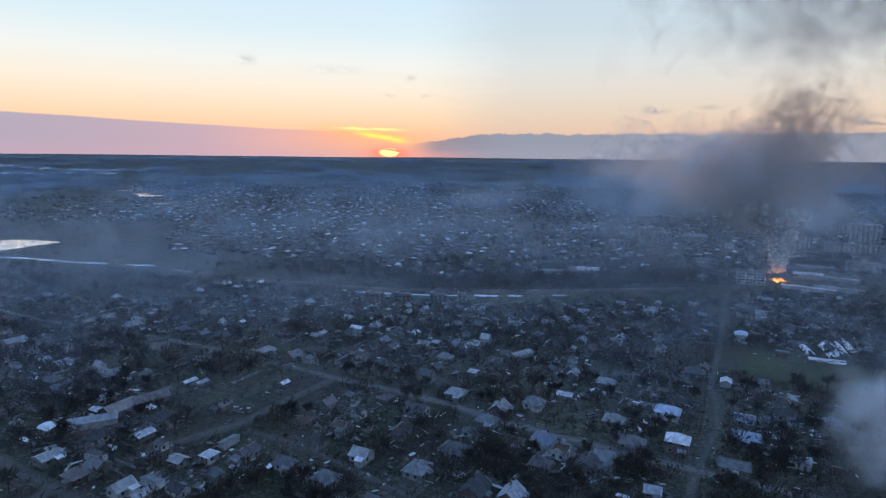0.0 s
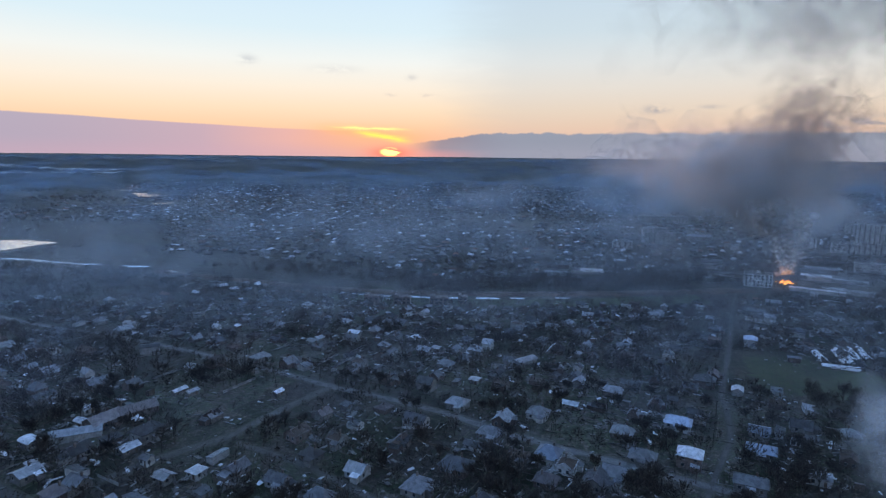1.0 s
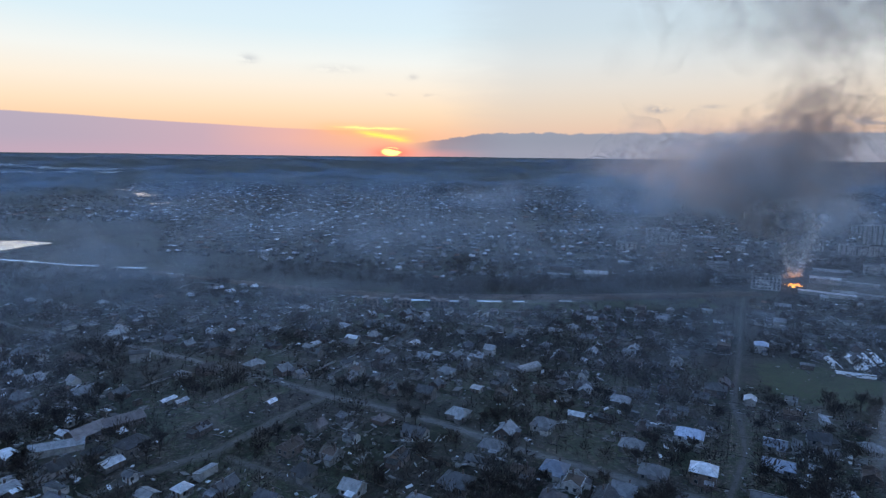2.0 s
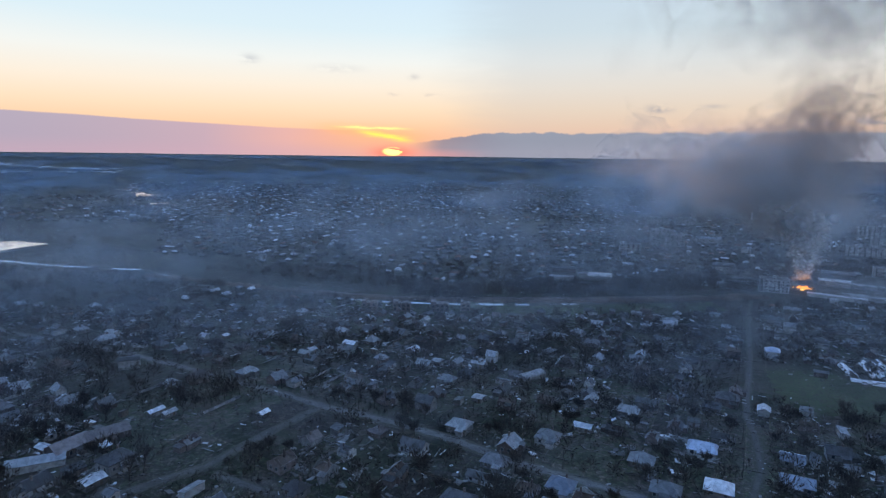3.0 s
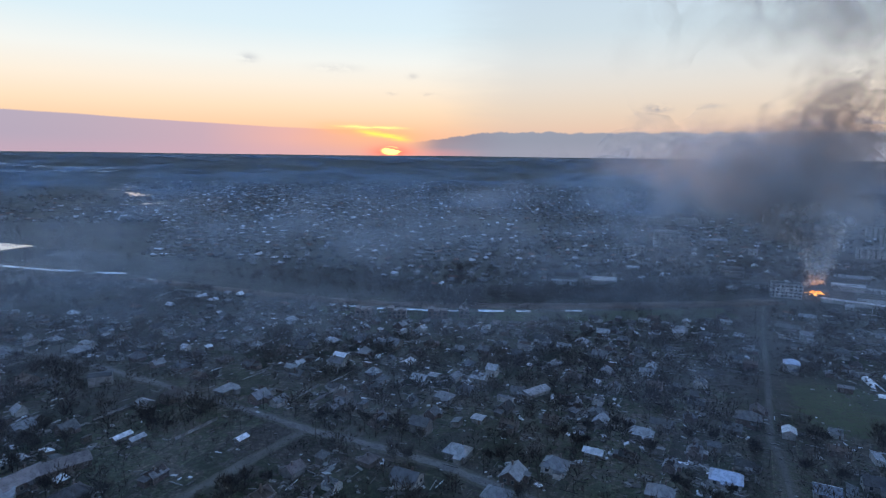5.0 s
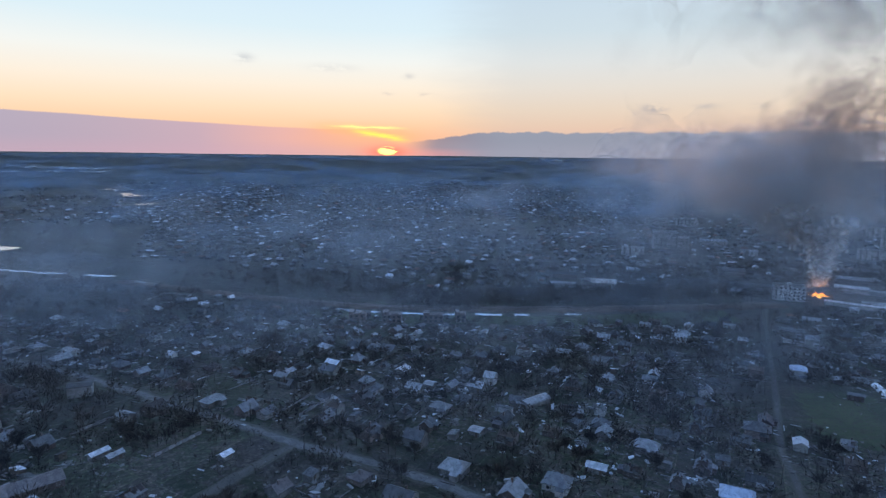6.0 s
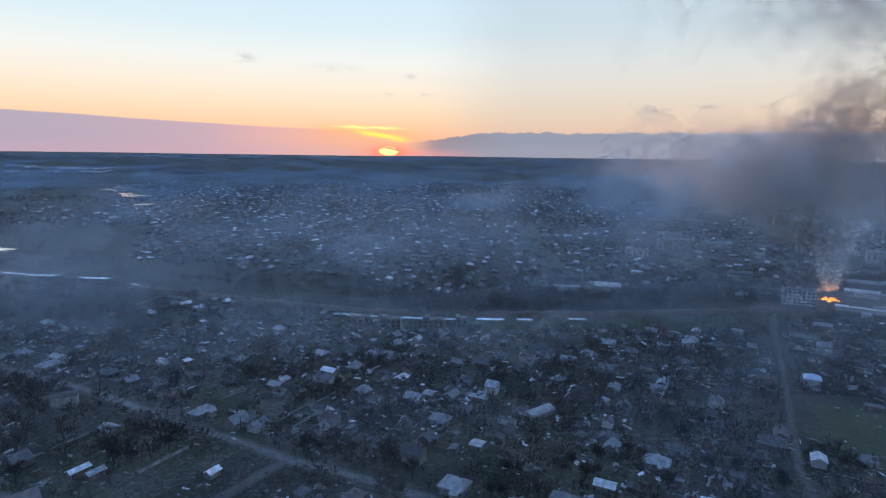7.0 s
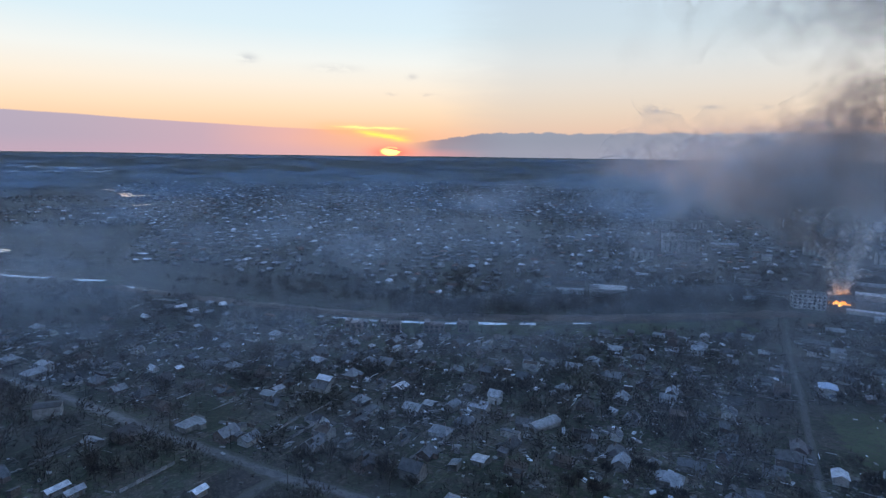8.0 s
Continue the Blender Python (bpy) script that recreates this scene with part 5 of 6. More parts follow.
FAR_WALL = mottled("far_brick_and_render", (0.065, 0.062, 0.06), (0.13, 0.125, 0.12), 0.1, 0.9, 0, 0.4, 0, 0.2, True)
FAR_WALL_PALE = mottled("far_whitewash", (0.15, 0.15, 0.145), (0.28, 0.28, 0.27), 0.1, 0.9, 0, 0.3, 0, 0.2, True)
FAR_ROOF = {
    "slate": mottled("far_grey_slate", (0.10, 0.104, 0.11), (0.20, 0.205, 0.215), 0.1, 0.85, 0, 0.45, 0, 0.3, True),
    "dark": mottled("far_dark_roof", (0.055, 0.055, 0.058), (0.12, 0.12, 0.125), 0.1, 0.85, 0, 0.4, 0, 0.3, True),
    "light": mottled("far_pale_roof", (0.32, 0.33, 0.35), (0.56, 0.57, 0.60), 0.1, 0.5, 0, 0.3, 0, 0.5, True),
    "rust": mottled("far_rusty_roof", (0.11, 0.062, 0.05), (0.20, 0.125, 0.10), 0.1, 0.85, 0, 0.4, 0, 0.3, True),
}
far_town()


# ---- trees ----
def tree_meshes(seed, height, spread, twigs):
    """A bare tree: tapered trunk with limbs, and a crown of fine twigs with gaps."""
    pick = random.Random(seed)
    s = Solid()
    s.tube((0, 0, -0.6), (0.1, 0, height * 0.42), height * 0.024, height * 0.014, 6)
    ends = []
    for i in range(8):
        a = 6.283 * i / 8 + pick.uniform(-0.3, 0.3)
        z0 = height * pick.uniform(0.24, 0.42)
        p = Vector((math.cos(a) * spread * pick.uniform(0.45, 0.8), math.sin(a) * spread * pick.uniform(0.45, 0.8), height * pick.uniform(0.55, 0.92)))
        s.tube((0.05, 0, z0), p, height * 0.010, height * 0.003, 4)
        ends.append((Vector((0.05, 0, z0)), p))
        for j in range(2):
            m = Vector((0.05, 0, z0)).lerp(p, pick.uniform(0.4, 0.7))
            q = m + Vector((pick.uniform(-1, 1), pick.uniform(-1, 1), pick.uniform(0.2, 1))) * spread * 0.45
            s.tube(m, q, height * 0.005, height * 0.002, 3)
            ends.append((m, q))
    v, f = [], []
    for i in range(twigs):
        a, b = pick.choice(ends)
        c = a.lerp(b, pick.uniform(0.35, 1.08)) + Vector((pick.gauss(0, 1), pick.gauss(0, 1), pick.gauss(0, 1))) * spread * 0.10
        t = (c - Vector((0, 0, height * 0.42))).normalized() + Vector((pick.gauss(0, 0.5), pick.gauss(0, 0.5), 0.3 + pick.gauss(0, 0.4)))
        t = t.normalized() * pick.uniform(0.7, 1.9)
        side = t.cross(Vector((pick.gauss(0, 1), pick.gauss(0, 1), pick.gauss(0, 1)))).normalized() * pick.uniform(0.05, 0.11)
        n = len(v)
        v += [c - side, c + side, c + t]
        f.append((n, n + 1, n + 2))
    return s.mesh("trunk", MAT_BARK), mesh_from("crown", v, f, MAT_TWIG)


TREES = []
for i, (h, w) in enumerate(((7, 3.2), (9, 3.4), (6, 2.8), (11, 4.0), (8, 3.8), (5, 2.6))):
    ob = thing("tree", "bare leafless garden tree with thin brown twigs" if h < 10 else "tall bare leafless tree with thin brown twigs", "tree", "bare trees")
    a, b = tree_meshes(40 + i, h, w, 560)
    part("trunk", a, None, ob)
    part("crown", b, None, ob)
    stand(ob, -40 + 14 * i, 70, 0, 2)
    TREES.append(ob)
wood = random.Random(21)
count, extra = 0, []
for n in range(8200):
    y = 165 + 520 * wood.random() ** 1.1
    x = 0.07 * y + (wood.random() * 2 - 1) * (0.8 * y + 25)
    if any(near_path(x, y, p, 6.5) for p in (ROAD_MAIN, ROAD_SOUTH, ROAD_LANE, ROAD_BACK, ROAD_NORTH)) or not free(x, y, 1.5):
        continue
    if noise.noise((x / 45, y / 45, 6.0)) < wood.uniform(-0.6, 0.25) or math.hypot(x - 235, y - 318) < 42 or math.hypot((x + 62) / 40, (y - 270) / 20) < 1:
        continue
    d = (x + 279) * 0.439 + (y - 696) * 0.898 if x < 20 else y - 525
    if -32 < d < 14:
        continue
    if count < 195 and y < 300:
        copy_thing(wood.choice(TREES), pose(x, y, land(x, y), 0, 0, wood.uniform(0, 360)))
        count += 1
    else:
        extra.append((x, y, wood.uniform(5, 10)))
for n in range(90):  # the dark strip of trees behind the garages
    x = wood.uniform(440, 500)
    extra.append((x, 620 - 0.3 * (x - 440) + wood.uniform(-8, 8), wood.uniform(7, 12)))
for n in range(560):  # the dark wood behind the earth bank
    x = wood.uniform(10, 345)
    y = wood.uniform(540, 585) + 22 * noise.noise((x / 40, 0, 0))
    if free(x, y, 1):
        extra.append((x, y, wood.uniform(6, 12)))
far = []
for n in range(11000):
    r = 620 + 2300 * wood.random() ** 0.8
    a = radians(wood.uniform(-40, 47))
    x, y = r * math.sin(a), r * math.cos(a)
    if noise.noise((x / 160, y / 160, 2.0)) > wood.uniform(-0.45, 0.35) and free(x, y, 2):
        far.append((x, y, wood.uniform(6, 12)))


def thicket(name, spots, blades, size, label):
    """Many bare trees as one: each a stem and a loose crown of twigs."""
    pick = np.random.default_rng(3)
    V, F = [], []
    for x, y, h in spots:
        z = land(x, y)
        c = pick.normal(0, 1, (blades, 3)) * (h * 0.20, h * 0.20, h * 0.17) + (x, y, z + h * 0.58)
        t = (c - (x, y, z + h * 0.4)) / (h * 0.2) + pick.normal(0, 0.6, (blades, 3))
        t[:, 2] += 0.5
        t /= np.linalg.norm(t, axis=1)[:, None]
        s = np.cross(t, pick.normal(0, 1, (blades, 3)))
        s /= np.linalg.norm(s, axis=1)[:, None]
        n = len(V)
        k = size * pick.uniform(0.7, 1.4, (blades, 1))
        V += [p for tri in zip((c - s * k * 0.09).tolist(), (c + s * k * 0.09).tolist(), (c + t * k).tolist()) for p in tri]
        F += [(n + 3 * i, n + 3 * i + 1, n + 3 * i + 2) for i in range(blades)]
        n = len(V)
        V += [(x - 0.12, y, z - 0.5), (x + 0.12, y, z - 0.5), (x, y + 0.12, z - 0.5), (x, y, z + h * 0.7)]
        F += [(n, n + 1, n + 3), (n + 1, n + 2, n + 3), (n + 2, n, n + 3)]
    tagged(new(name, mesh_from(name, V, F, MAT_TWIG)), label, "trees", kind="stuff")


thicket("garden_trees", extra, 64, 1.7, "bare leafless trees between the houses")
thicket("distant_trees", far, 26, 2.1, "far bare trees and hedges across the town")


scrub = []
for n in range(17000):
    y = 165 + 460 * wood.random() ** 1.2
    x = 0.07 * y + (wood.random() * 2 - 1) * (0.8 * y + 25)
    if near_path(x, y, ROAD_MAIN, 4) or near_path(x, y, ROAD_NORTH, 3.2) or near_path(x, y, ROAD_SOUTH, 3.5) or not free(x, y, 0.3):
        continue
    if noise.noise((x / 28, y / 28, 16.0)) > wood.uniform(-0.45, 0.3) and math.hypot(x - 235, y - 318) > 40:
        scrub.append((x, y, wood.uniform(1.2, 4.2)))
thicket("scrub", scrub, 15, 1.0, "bare shrubs, hedges and dead weeds in the gardens")


# ---- poles along the streets ----
def utility_pole():
    ob = thing("utility_pole", "weathered timber utility pole with crossarm", "pole", "utility poles")
    part("pole", Solid().tube((0, 0, -1), (0, 0, 8.2), 0.16, 0.10, 8), MAT_BARK, ob)
    part("crossarm", Solid().box(-0.9, -0.06, 7.6, 0.9, 0.06, 7.75), MAT_WOOD, ob)
    for x in (-0.8, -0.3, 0.3, 0.8):
        part("insulator", Solid().tube((x, 0, 7.75), (x, 0, 7.95), 0.05, 0.03, 6), MAT_TRIM, ob)
    return ob


POLE = utility_pole()
stand(POLE, -24, 284, 60, 0.3)
for path in (ROAD_MAIN, ROAD_NORTH):
    line = lerp_path(path, 1.0)
    for i in range(30, len(line) - 2, 34):
        (x0, y0), (x1, y1) = line[i], line[i + 1]
        a = math.atan2(y1 - y0, x1 - x0)
        x, y = x0 - math.sin(a) * 5.2, y0 + math.cos(a) * 5.2
        copy_thing(POLE, pose(x, y, land(x, y), 0, 0, math.degrees(a) + 90))


# ---- fences between plots ----
def fence(length, label, material):
    ob = thing("fence", label, "fence", "garden fences")
    n = max(2, int(length / 3))
    post = Solid().box(-0.06, -0.06, -0.6, 0.06, 0.06, 1.55).mesh("post", MAT_WOOD)
    panel = Solid().box(0.06, -0.03, 0.08, length / n - 0.06, 0.03, 1.45).mesh("panel", material)
    for i in range(n + 1):
        part("post", post, None, ob).matrix_basis = pose(i * length / n, 0, 0)
        if i < n:
            part("panel", panel, None, ob).matrix_basis = pose(i * length / n, 0, 0)
    return ob


MAT_SHEET = mottled("weathered_fence_sheet", (0.16, 0.16, 0.165), (0.32, 0.32, 0.33), 0.8, 0.8, 0.01, 0.35)
FENCES = [fence(15, "weathered plank fence between gardens", MAT_WOOD), fence(21, "grey sheet fence along a garden", MAT_SHEET), fence(12, "pale painted garden fence", MAT_TRIM)]
for i, ob in enumerate(FENCES):
    stand(ob, -30 + 26 * i, 62, 0, 0.3)
made = 0
for n in range(400):
    hx, hy = wood.choice(homes)
    if hy > 400 or made >= 30:
        continue
    a = radians(GRID + wood.choice((0, 90, 180, 270)))
    x, y = hx + 11 * math.cos(a) - 8 * math.sin(a), hy + 11 * math.sin(a) + 8 * math.cos(a)
    ends = [(x + s * math.cos(a + 1.571), y + s * math.sin(a + 1.571)) for s in (0, 7, 14)]
    if all(free(p, q, 0.4) and not near_path(p, q, ROAD_MAIN, 5) for p, q in ends):
        copy_thing(wood.choice(FENCES), pose(x, y, land(x, y), 0, 0, math.degrees(a) + 90))
        made += 1


# ---- scattered debris ----
def debris():
    """Torn roofing sheets, boards and rubble heaps round the shelled houses."""
    pick = random.Random(9)
    s = Solid()
    for n in range(6500):
        hx, hy = pick.choice(homes)
        x, y = hx + pick.gauss(0, 9), hy + pick.gauss(0, 9)
        w, d, h = pick.uniform(0.4, 3.0), pick.uniform(0.25, 1.5), pick.uniform(0.05, 0.4)
        turn, tip = pick.uniform(0, 360), 14
        if n % 5 == 0:  # fallen boards, rails and pipes, mostly along the plots
            w, d, h, turn, tip = pick.uniform(2.5, 8.0), pick.uniform(0.12, 0.32), pick.uniform(0.1, 0.4), GRID + pick.choice((0, 90)) + pick.uniform(-8, 8), 3
        s.box(-w / 2, -d / 2, 0, w / 2, d / 2, h, pose(x, y, land(x, y) + 0.05, pick.uniform(-tip, tip), pick.uniform(-tip, tip), turn))
    for n in range(850):  # collapsed outbuildings: heaps of tilted slabs and sheets
        hx, hy = pick.choice(homes)
        a, far_out = pick.uniform(0, 6.283), pick.uniform(7, 16)
        cx, cy = hx + far_out * math.cos(a), hy + far_out * math.sin(a)
        if not built_up(cx, cy):
            continue
        for j in range(pick.randint(3, 6)):
            x, y = cx + pick.gauss(0, 1.5), cy + pick.gauss(0, 1.5)
            w, d, h = pick.uniform(1.2, 4.2), pick.uniform(0.8, 2.4), pick.uniform(0.12, 0.5)
            s.box(-w / 2, -d / 2, 0, w / 2, d / 2, h, pose(x, y, land(x, y) + pick.uniform(0.05, 0.9), pick.uniform(-30, 30), pick.uniform(-22, 22), GRID + pick.choice((0, 90)) + pick.uniform(-25, 25)))
    tagged(new("debris", s.mesh("debris", MAT_DEBRIS)), "scattered roofing sheets, boards and heaps of rubble", "debris", kind="stuff")


def debris_look(k, place, rand):
    i = k.node("ShaderNodeNewGeometry").outputs["Random Per Island"]
    return k.ramp(i, [(0.0, c4(0.06, 0.055, 0.05)), (0.60, c4(0.11, 0.105, 0.10)), (0.86, c4(0.22, 0.22, 0.22)), (0.96, c4(0.45, 0.46, 0.48)), (1.0, c4(0.72, 0.73, 0.75))]), None


MAT_DEBRIS = surface("debris", debris_look, 0.8)
debris()


# ---- fire ----
def fire(x, y):
    ob = thing("burning_building", "low building burning with open orange flames", "fire")
    part("wall", Solid().box(-10, -4, -1, 10, -3.6, 2.4).box(-10, 3.6, -1, 10, 4, 3.2).box(-10, -3.6, -1, -9.6, 3.6, 3.4).box(9.6, -3.6, -1, 10, 3.6, 2.0), MAT_WALL["brick"], ob, "blackened broken walls")
    pick = random.Random(4)
    for i in range(34):
        px, py = pick.gauss(0, 4.8), pick.gauss(0, 1.8)
        h = max(1.2, 4.0 * math.exp(-(px / 6.5) ** 2) * pick.uniform(0.5, 1.25))
        v, f = [], []
        rings, sides = 5, 6
        for j in range(rings + 1):
            t = j / rings
            r = (0.9 + 0.14 * h) * (math.sin(math.pi * (0.22 + 0.78 * t)) ** 1.2) * 0.8 + 0.02
            lean = 0.35 * h * t * t
            for q in range(sides):
                a = 6.2832 * q / sides + t * 1.3
                g = r * (1 + 0.35 * math.sin(3 * a + i))
                v.append((px + lean * pick.uniform(-0.25, 0.05) + g * math.cos(a), py + g * math.sin(a), 0.8 + h * t))
        for j in range(rings):
            f += [(j * sides + q, j * sides + (q + 1) % sides, (j + 1) * sides + (q + 1) % sides, (j + 1) * sides + q) for q in range(sides)]
        part("flame", Solid().add(v, f), MAT_FLAME, ob)
    stand(ob, x, y, -38, 11)
    lamp = new("fire_light", bpy.data.lights.new("fire_light", "POINT"))
    lamp.data.energy, lamp.data.color, lamp.data.shadow_soft_size = 4000, (1.0, 0.42, 0.10), 4.0
    lamp.location = (x, y, land(x, y) + 7.5)


def flame_material():
    m = bpy.data.materials.new("flame")
    m.use_nodes = True
    k = Nodes(m.node_tree)
    place = k.node("ShaderNodeTexCoord").outputs["Object"]
    split = k.node("ShaderNodeSeparateXYZ")
    k.put(split.inputs[0], place)
    up = k.math("ADD", k.math("DIVIDE", split.outputs[2], 8.0), k.math("MULTIPLY", k.math("SUBTRACT", k.noise(place, 0.7, 3.0), 0.5), 0.5))
    e = k.node("ShaderNodeEmission")
    k.put(e.inputs[0], k.ramp(up, [(0.0, c4(1.0, 0.50, 0.10)), (0.4, c4(1.0, 0.30, 0.035)), (0.9, c4(0.75, 0.10, 0.015))]))
    k.put(e.inputs[1], k.span(up, 0.9, 0.05, 1.1, 3.2))
    out = k.node("ShaderNodeOutputMaterial")
    k.put(out.inputs[0], e.outputs[0])
    return m


MAT_FLAME = flame_material()
fire(386, 543)


# ---- smoke and haze: soft see-through billows ----
scene.cycles.transparent_max_bounces = 128


def smoke_material(name, r, g, b, thick, grain, calm=0.0):
    """Soft-edged smoke: each billow thins out from its heart to its rim and is torn by turbulence, less so where it is calm."""
    m = bpy.data.materials.new(name)
    m.use_nodes = True
    k = Nodes(m.node_tree)
    heart = k.node("ShaderNodeAttribute")
    heart.attribute_name = "heart"
    place = k.node("ShaderNodeTexCoord").outputs["Object"]
    torn = k.span(k.noise(place, grain, 5.0, 0.55), 0.26 - 0.5 * calm, 0.64 + 0.2 * calm)
    h = k.math("SMOOTH_MIN", heart.outputs["Fac"], 1.0, 0.1)
    dense = k.math("MULTIPLY", k.math("MULTIPLY", k.math("MULTIPLY", h, h), torn), thick, clamp=True)
    d, t, s = k.node("ShaderNodeBsdfDiffuse"), k.node("ShaderNodeBsdfTranslucent"), k.node("ShaderNodeMixShader")
    k.put(d.inputs[0], (r, g, b, 1)), k.put(t.inputs[0], (r, g, b, 1)), k.put(s.inputs[0], 0.5)
    k.put(s.inputs[1], d.outputs[0]), k.put(s.inputs[2], t.outputs[0])
    clear, mix = k.node("ShaderNodeBsdfTransparent"), k.node("ShaderNodeMixShader")
    k.put(mix.inputs[0], dense), k.put(mix.inputs[1], clear.outputs[0]), k.put(mix.inputs[2], s.outputs[0])
    out = k.node("ShaderNodeOutputMaterial")
    k.put(out.inputs[0], mix.outputs[0])
    return m


RIGHT, AHEAD = np.array((0.82, -0.57, 0.0)), np.array((0.57, 0.82, 0.0))


def billows(name, p, reach, material, label, category, pick, flat=1.0):
    """Curled shells of smoke round the centres p, each with its dense heart and thin rim."""
    sides = 9
    V, F, A = [], [], []
    for c, r in zip(p, reach):
        n = pick.normal(0, 1, 3)
        n /= np.linalg.norm(n)
        a = np.cross(n, pick.normal(0, 1, 3))
        a /= np.linalg.norm(a)
        b = np.cross(n, a)
        o = len(V)
        shell = [n * r * 0.35]
        A.append(1.0)
        for q, lift, heart in ((0.5, 0.24, 0.62), (1.0, -0.12, 0.0)):
            for i in range(sides):
                t = 6.2832 * i / sides
                g = r * q * pick.uniform(0.8, 1.15)
                shell.append((a * math.cos(t) + b * math.sin(t)) * g + n * r * (lift + pick.uniform(-0.12, 0.12)))
                A.append(heart)
        V += [tuple(c + q * (1.0, 1.0, flat)) for q in shell]
        F += [(o, o + 1 + i, o + 1 + (i + 1) % sides) for i in range(sides)]
        F += [(o + 1 + i, o + 1 + sides + i, o + 1 + sides + (i + 1) % sides, o + 1 + (i + 1) % sides) for i in range(sides)]
    me = mesh_from(name, V, F, material, True)
    me.attributes.new("heart", "FLOAT", "POINT").data.foreach_set("value", A)
    return tagged(new(name, me), label, category, kind="stuff")


def plume(name, base, stations, count, size, material, label, seed=1):
    """Smoke that rises through stations of (height, drift, ahead, radius, weight): curled billows, larger where the plume is wide."""
    pick = np.random.default_rng(seed)
    st = np.array(stations, float)
    weight = np.cumsum(np.concatenate([[0], (st[1:, 4] + st[:-1, 4]) / 2 * np.diff(st[:, 0])]))
    h = np.interp(pick.random(count) * weight[-1], weight, st[:, 0])
    drift, ahead, rad = (np.interp(h, st[:, 0], st[:, i]) for i in (1, 2, 3))
    p = np.array(base, float) + h[:, None] * (0, 0, 1.0)
    p = p + RIGHT * (drift + rad * pick.normal(0, 0.46, count))[:, None] + AHEAD * (ahead + rad * pick.normal(0, 0.46, count))[:, None]
    p[:, 2] += pick.normal(0, 0.14, count) * rad
    reach = size * (rad / st[:, 3].mean()) ** 0.75 * pick.uniform(0.6, 1.35, count)
    p[:, 2] = np.maximum(p[:, 2], base[2] + reach * 0.35)
    return billows(name, p, reach, material, label, "smoke", pick)


def mist(points, count, size, material, label, seed):
    """Low fog lying along a line of ground."""
    pick = np.random.default_rng(seed)
    line = np.array(points, float)
    at = pick.random(count) * (len(line) - 1)
    p = np.stack([np.interp(at, range(len(line)), line[:, i]) for i in (0, 1)] + [np.zeros(count)], 1)
    p[:, :2] += pick.normal(0, size * 0.4, (count, 2))
    p[:, 2] = [land(x, y) + 5 for x, y, z in p]
    return billows("fog_bank", p, size * pick.uniform(0.5, 1.2, count), material, label, "fog", pick, 0.12)


base = (386, 543, land(386, 543) + 3)
plume("smoke_column", base, [(9, 0, 0, 6, 1.3), (16, -1, 0, 7, 1.7), (32, 0, 2, 10, 1.6), (50, -3, 4, 15, 1.3), (70, -18, 8, 30, 0.9)],
      760, 7.6, smoke_material("grey_smoke", 0.90, 0.90, 0.90, 0.80, 0.08, 0.8), "grey smoke column billowing from the fire", 2)
plume("smoke_cloud", base, [(46, -10, 5, 22, 0.7), (76, -34, 12, 58, 1.0), (102, -58, 25, 104, 1.2), (124, -50, 35, 112, 0.45)],
      520, 25, smoke_material("spread_grey_smoke", 0.60, 0.61, 0.61, 0.30, 0.03, 0.5), "grey smoke spreading from the top of the column", 3)
plume("smoke_head", base, [(90, -25, 30, 60, 0.5), (115, -12, 32, 66, 1.0), (140, 0, 34, 60, 1.0), (168, 6, 38, 50, 0.6), (195, 10, 42, 36, 0.15)],
      300, 22, smoke_material("brown_smoke", 0.46, 0.41, 0.38, 0.22, 0.028, 0.6), "dark brown head of the smoke column", 4)
plume("smoke_drift", base, [(205, 20, 60, 50, 0.1), (245, 20, 60, 120, 0.6), (290, 30, 70, 200, 1.0), (360, 60, 80, 220, 0.8)],
      560, 40, smoke_material("thin_dark_smoke", 0.42, 0.42, 0.42, 0.10, 0.012, 0.5), "thin grey smoke drifting high over the town", 5)
plume("smoke_veil", (640, 1150, 0), [(10, -140, 0, 150, 0.5), (60, -120, 0, 190, 1.0), (110, -60, 0, 200, 0.9), (150, 0, 0, 170, 0.2)],
      400, 44, smoke_material("old_smoke", 0.54, 0.60, 0.66, 0.12, 0.012, 0.6), "old smoke hanging over the far quarter", 6)
plume("white_smoke", (196, 184, 0), [(0, 0, 0, 16, 1.0), (14, 2, 0, 24, 1.2), (28, 3, 0, 26, 1.1), (42, 5, 0, 22, 0.7), (52, 8, 0, 14, 0.2)],
      620, 12, smoke_material("white_smoke", 0.80, 0.80, 0.80, 0.30, 0.05, 0.4), "thick white smoke rising between houses", 7)
THIN = smoke_material("thin_smoke", 0.55, 0.57, 0.60, 0.08, 0.03, 0.5)
plume("smoke_patch", (300, 640, 0), [(4, 0, 0, 50, 0.8), (25, -5, 5, 60, 1.0), (50, -15, 10, 60, 0.7), (75, -25, 15, 50, 0.2)], 110, 22, THIN, "thin grey smoke drifting across the works", 8)
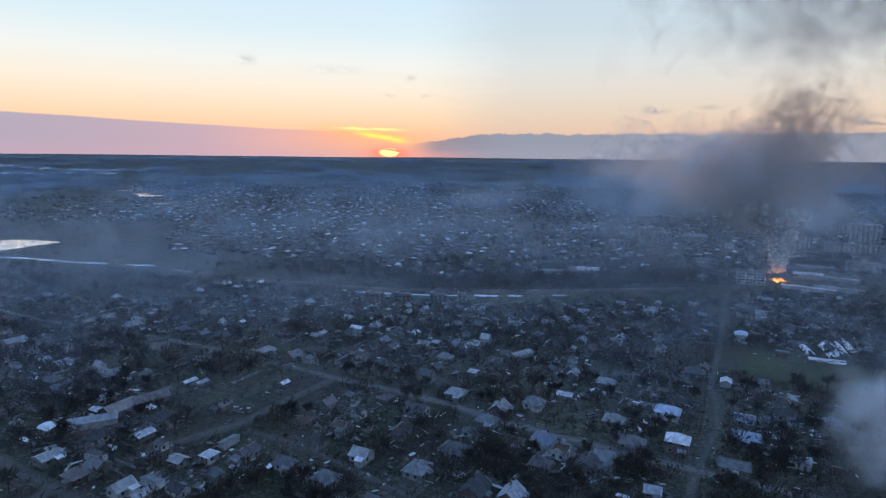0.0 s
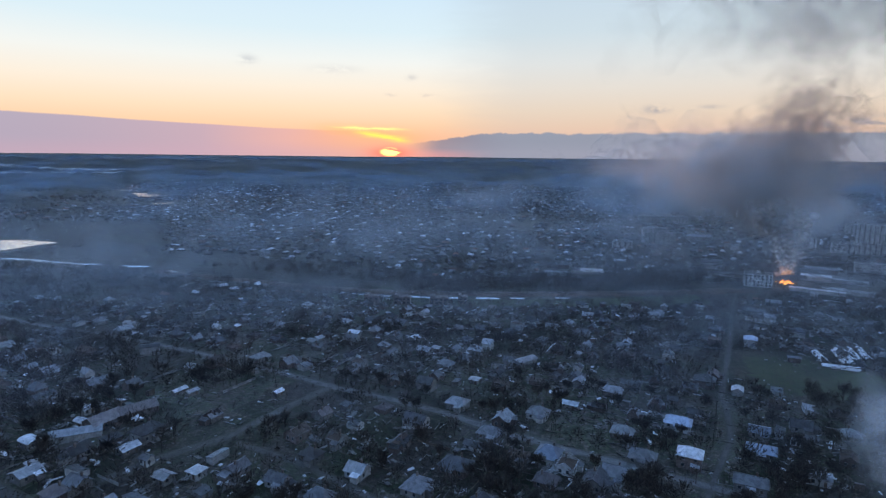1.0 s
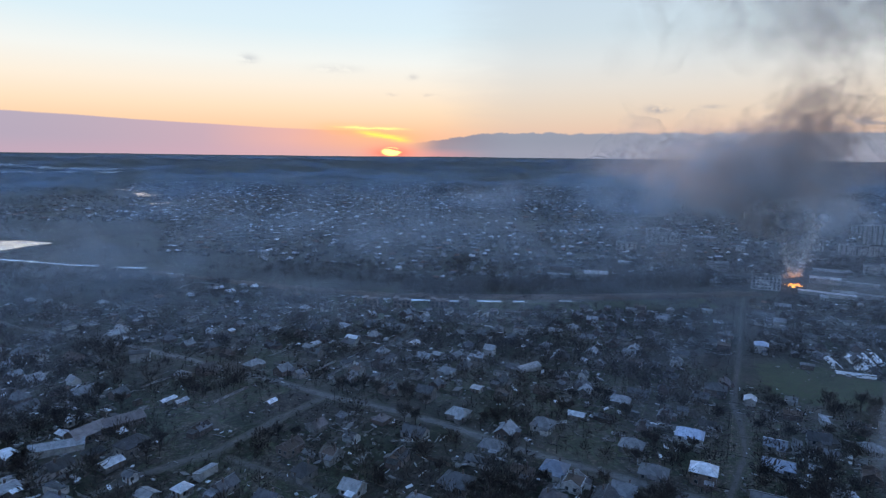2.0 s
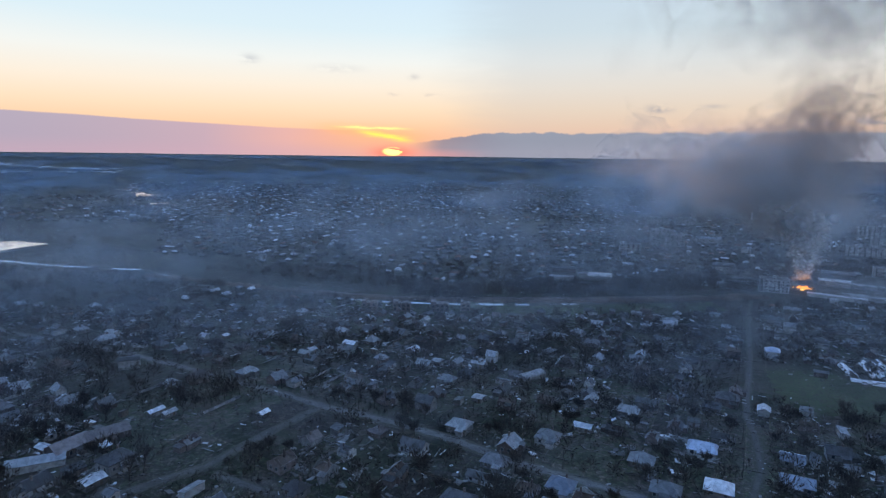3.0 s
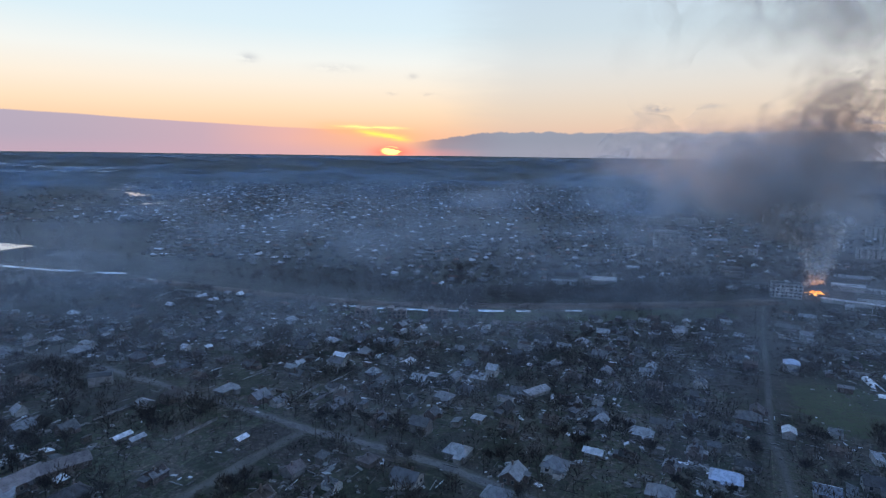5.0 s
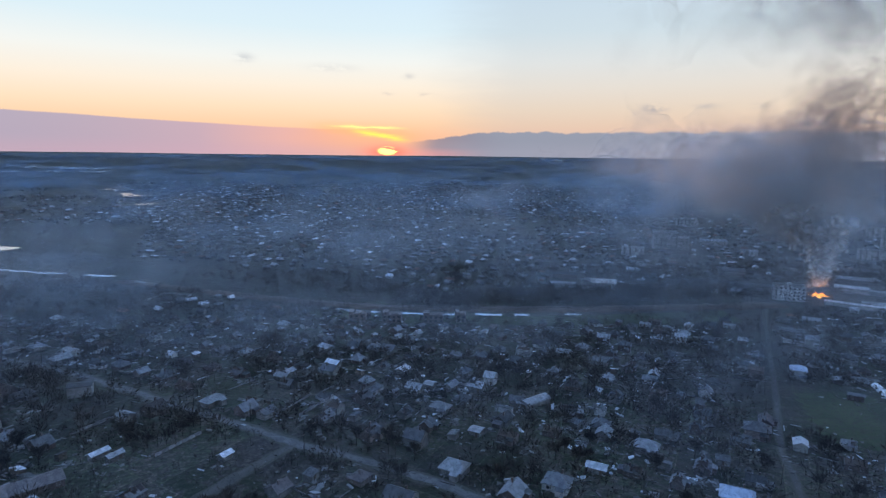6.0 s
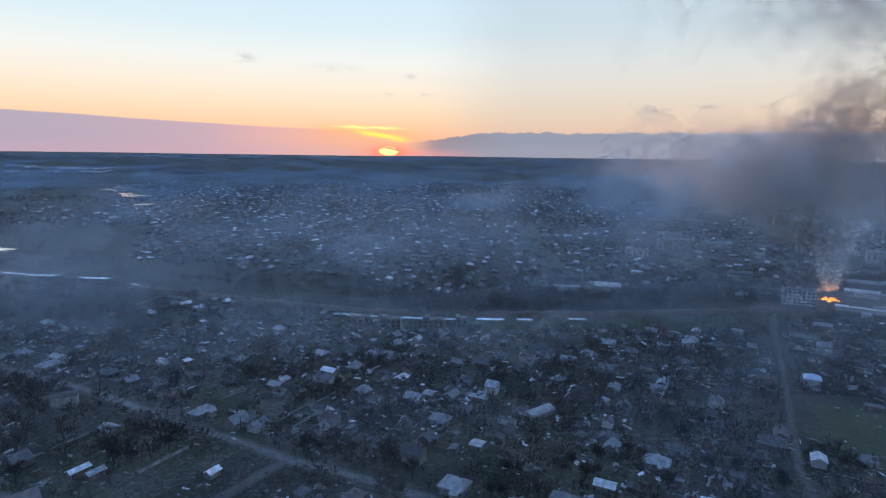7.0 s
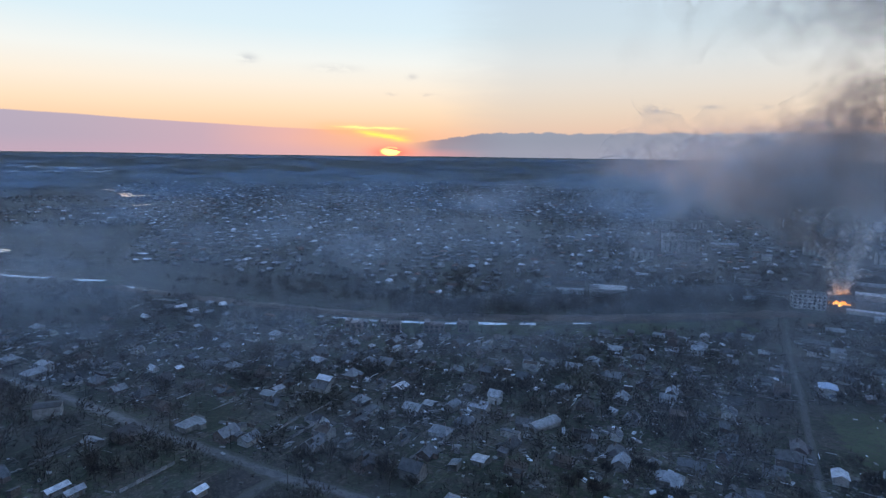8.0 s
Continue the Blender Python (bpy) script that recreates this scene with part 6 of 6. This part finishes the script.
plume("smoke_patch", (650, 905, 0), [(4, 0, 0, 60, 0.8), (25, 20, 5, 70, 1.0), (50, 45, 10, 60, 0.5)], 150, 22, smoke_material("pale_smoke", 0.7, 0.72, 0.75, 0.22, 0.03), "pale smoke among the blocks of flats", 9)
plume("smoke_patch", (250, 1450, 0), [(4, -20, -60, 90, 0.8), (30, 20, 60, 110, 1.0), (60, 60, 120, 90, 0.3)], 130, 32, THIN, "thin grey smoke over the far streets", 10)
FOG = smoke_material("white_fog", 0.80, 0.83, 0.86, 0.6, 0.012)
mist([(-1900, 3010), (-1550, 2890), (-1260, 2930)], 70, 60, FOG, "thin streak of white fog on the far plain", 11)
mist([(-1700, 2680), (-1450, 2740), (-1200, 2800)], 60, 45, FOG, "thin streak of white fog before the far hills", 12)


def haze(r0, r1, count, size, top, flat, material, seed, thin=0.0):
    """Smoke haze in wide flat billows, the air's blue put into their colour; thin: how much it clears with distance."""
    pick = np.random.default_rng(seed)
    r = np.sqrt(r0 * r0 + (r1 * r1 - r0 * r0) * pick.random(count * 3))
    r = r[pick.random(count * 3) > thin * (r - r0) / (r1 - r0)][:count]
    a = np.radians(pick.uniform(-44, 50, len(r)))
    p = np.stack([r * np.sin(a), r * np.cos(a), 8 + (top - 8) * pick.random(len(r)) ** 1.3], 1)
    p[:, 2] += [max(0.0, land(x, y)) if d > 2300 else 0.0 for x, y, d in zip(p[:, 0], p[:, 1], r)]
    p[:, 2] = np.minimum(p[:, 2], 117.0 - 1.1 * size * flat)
    billows("haze", p, size * pick.uniform(0.7, 1.3, len(r)), material, "thin smoke haze billows tinted blue for distance", "haze", pick, flat)


# nearest billows added to brighten and cool the near ground
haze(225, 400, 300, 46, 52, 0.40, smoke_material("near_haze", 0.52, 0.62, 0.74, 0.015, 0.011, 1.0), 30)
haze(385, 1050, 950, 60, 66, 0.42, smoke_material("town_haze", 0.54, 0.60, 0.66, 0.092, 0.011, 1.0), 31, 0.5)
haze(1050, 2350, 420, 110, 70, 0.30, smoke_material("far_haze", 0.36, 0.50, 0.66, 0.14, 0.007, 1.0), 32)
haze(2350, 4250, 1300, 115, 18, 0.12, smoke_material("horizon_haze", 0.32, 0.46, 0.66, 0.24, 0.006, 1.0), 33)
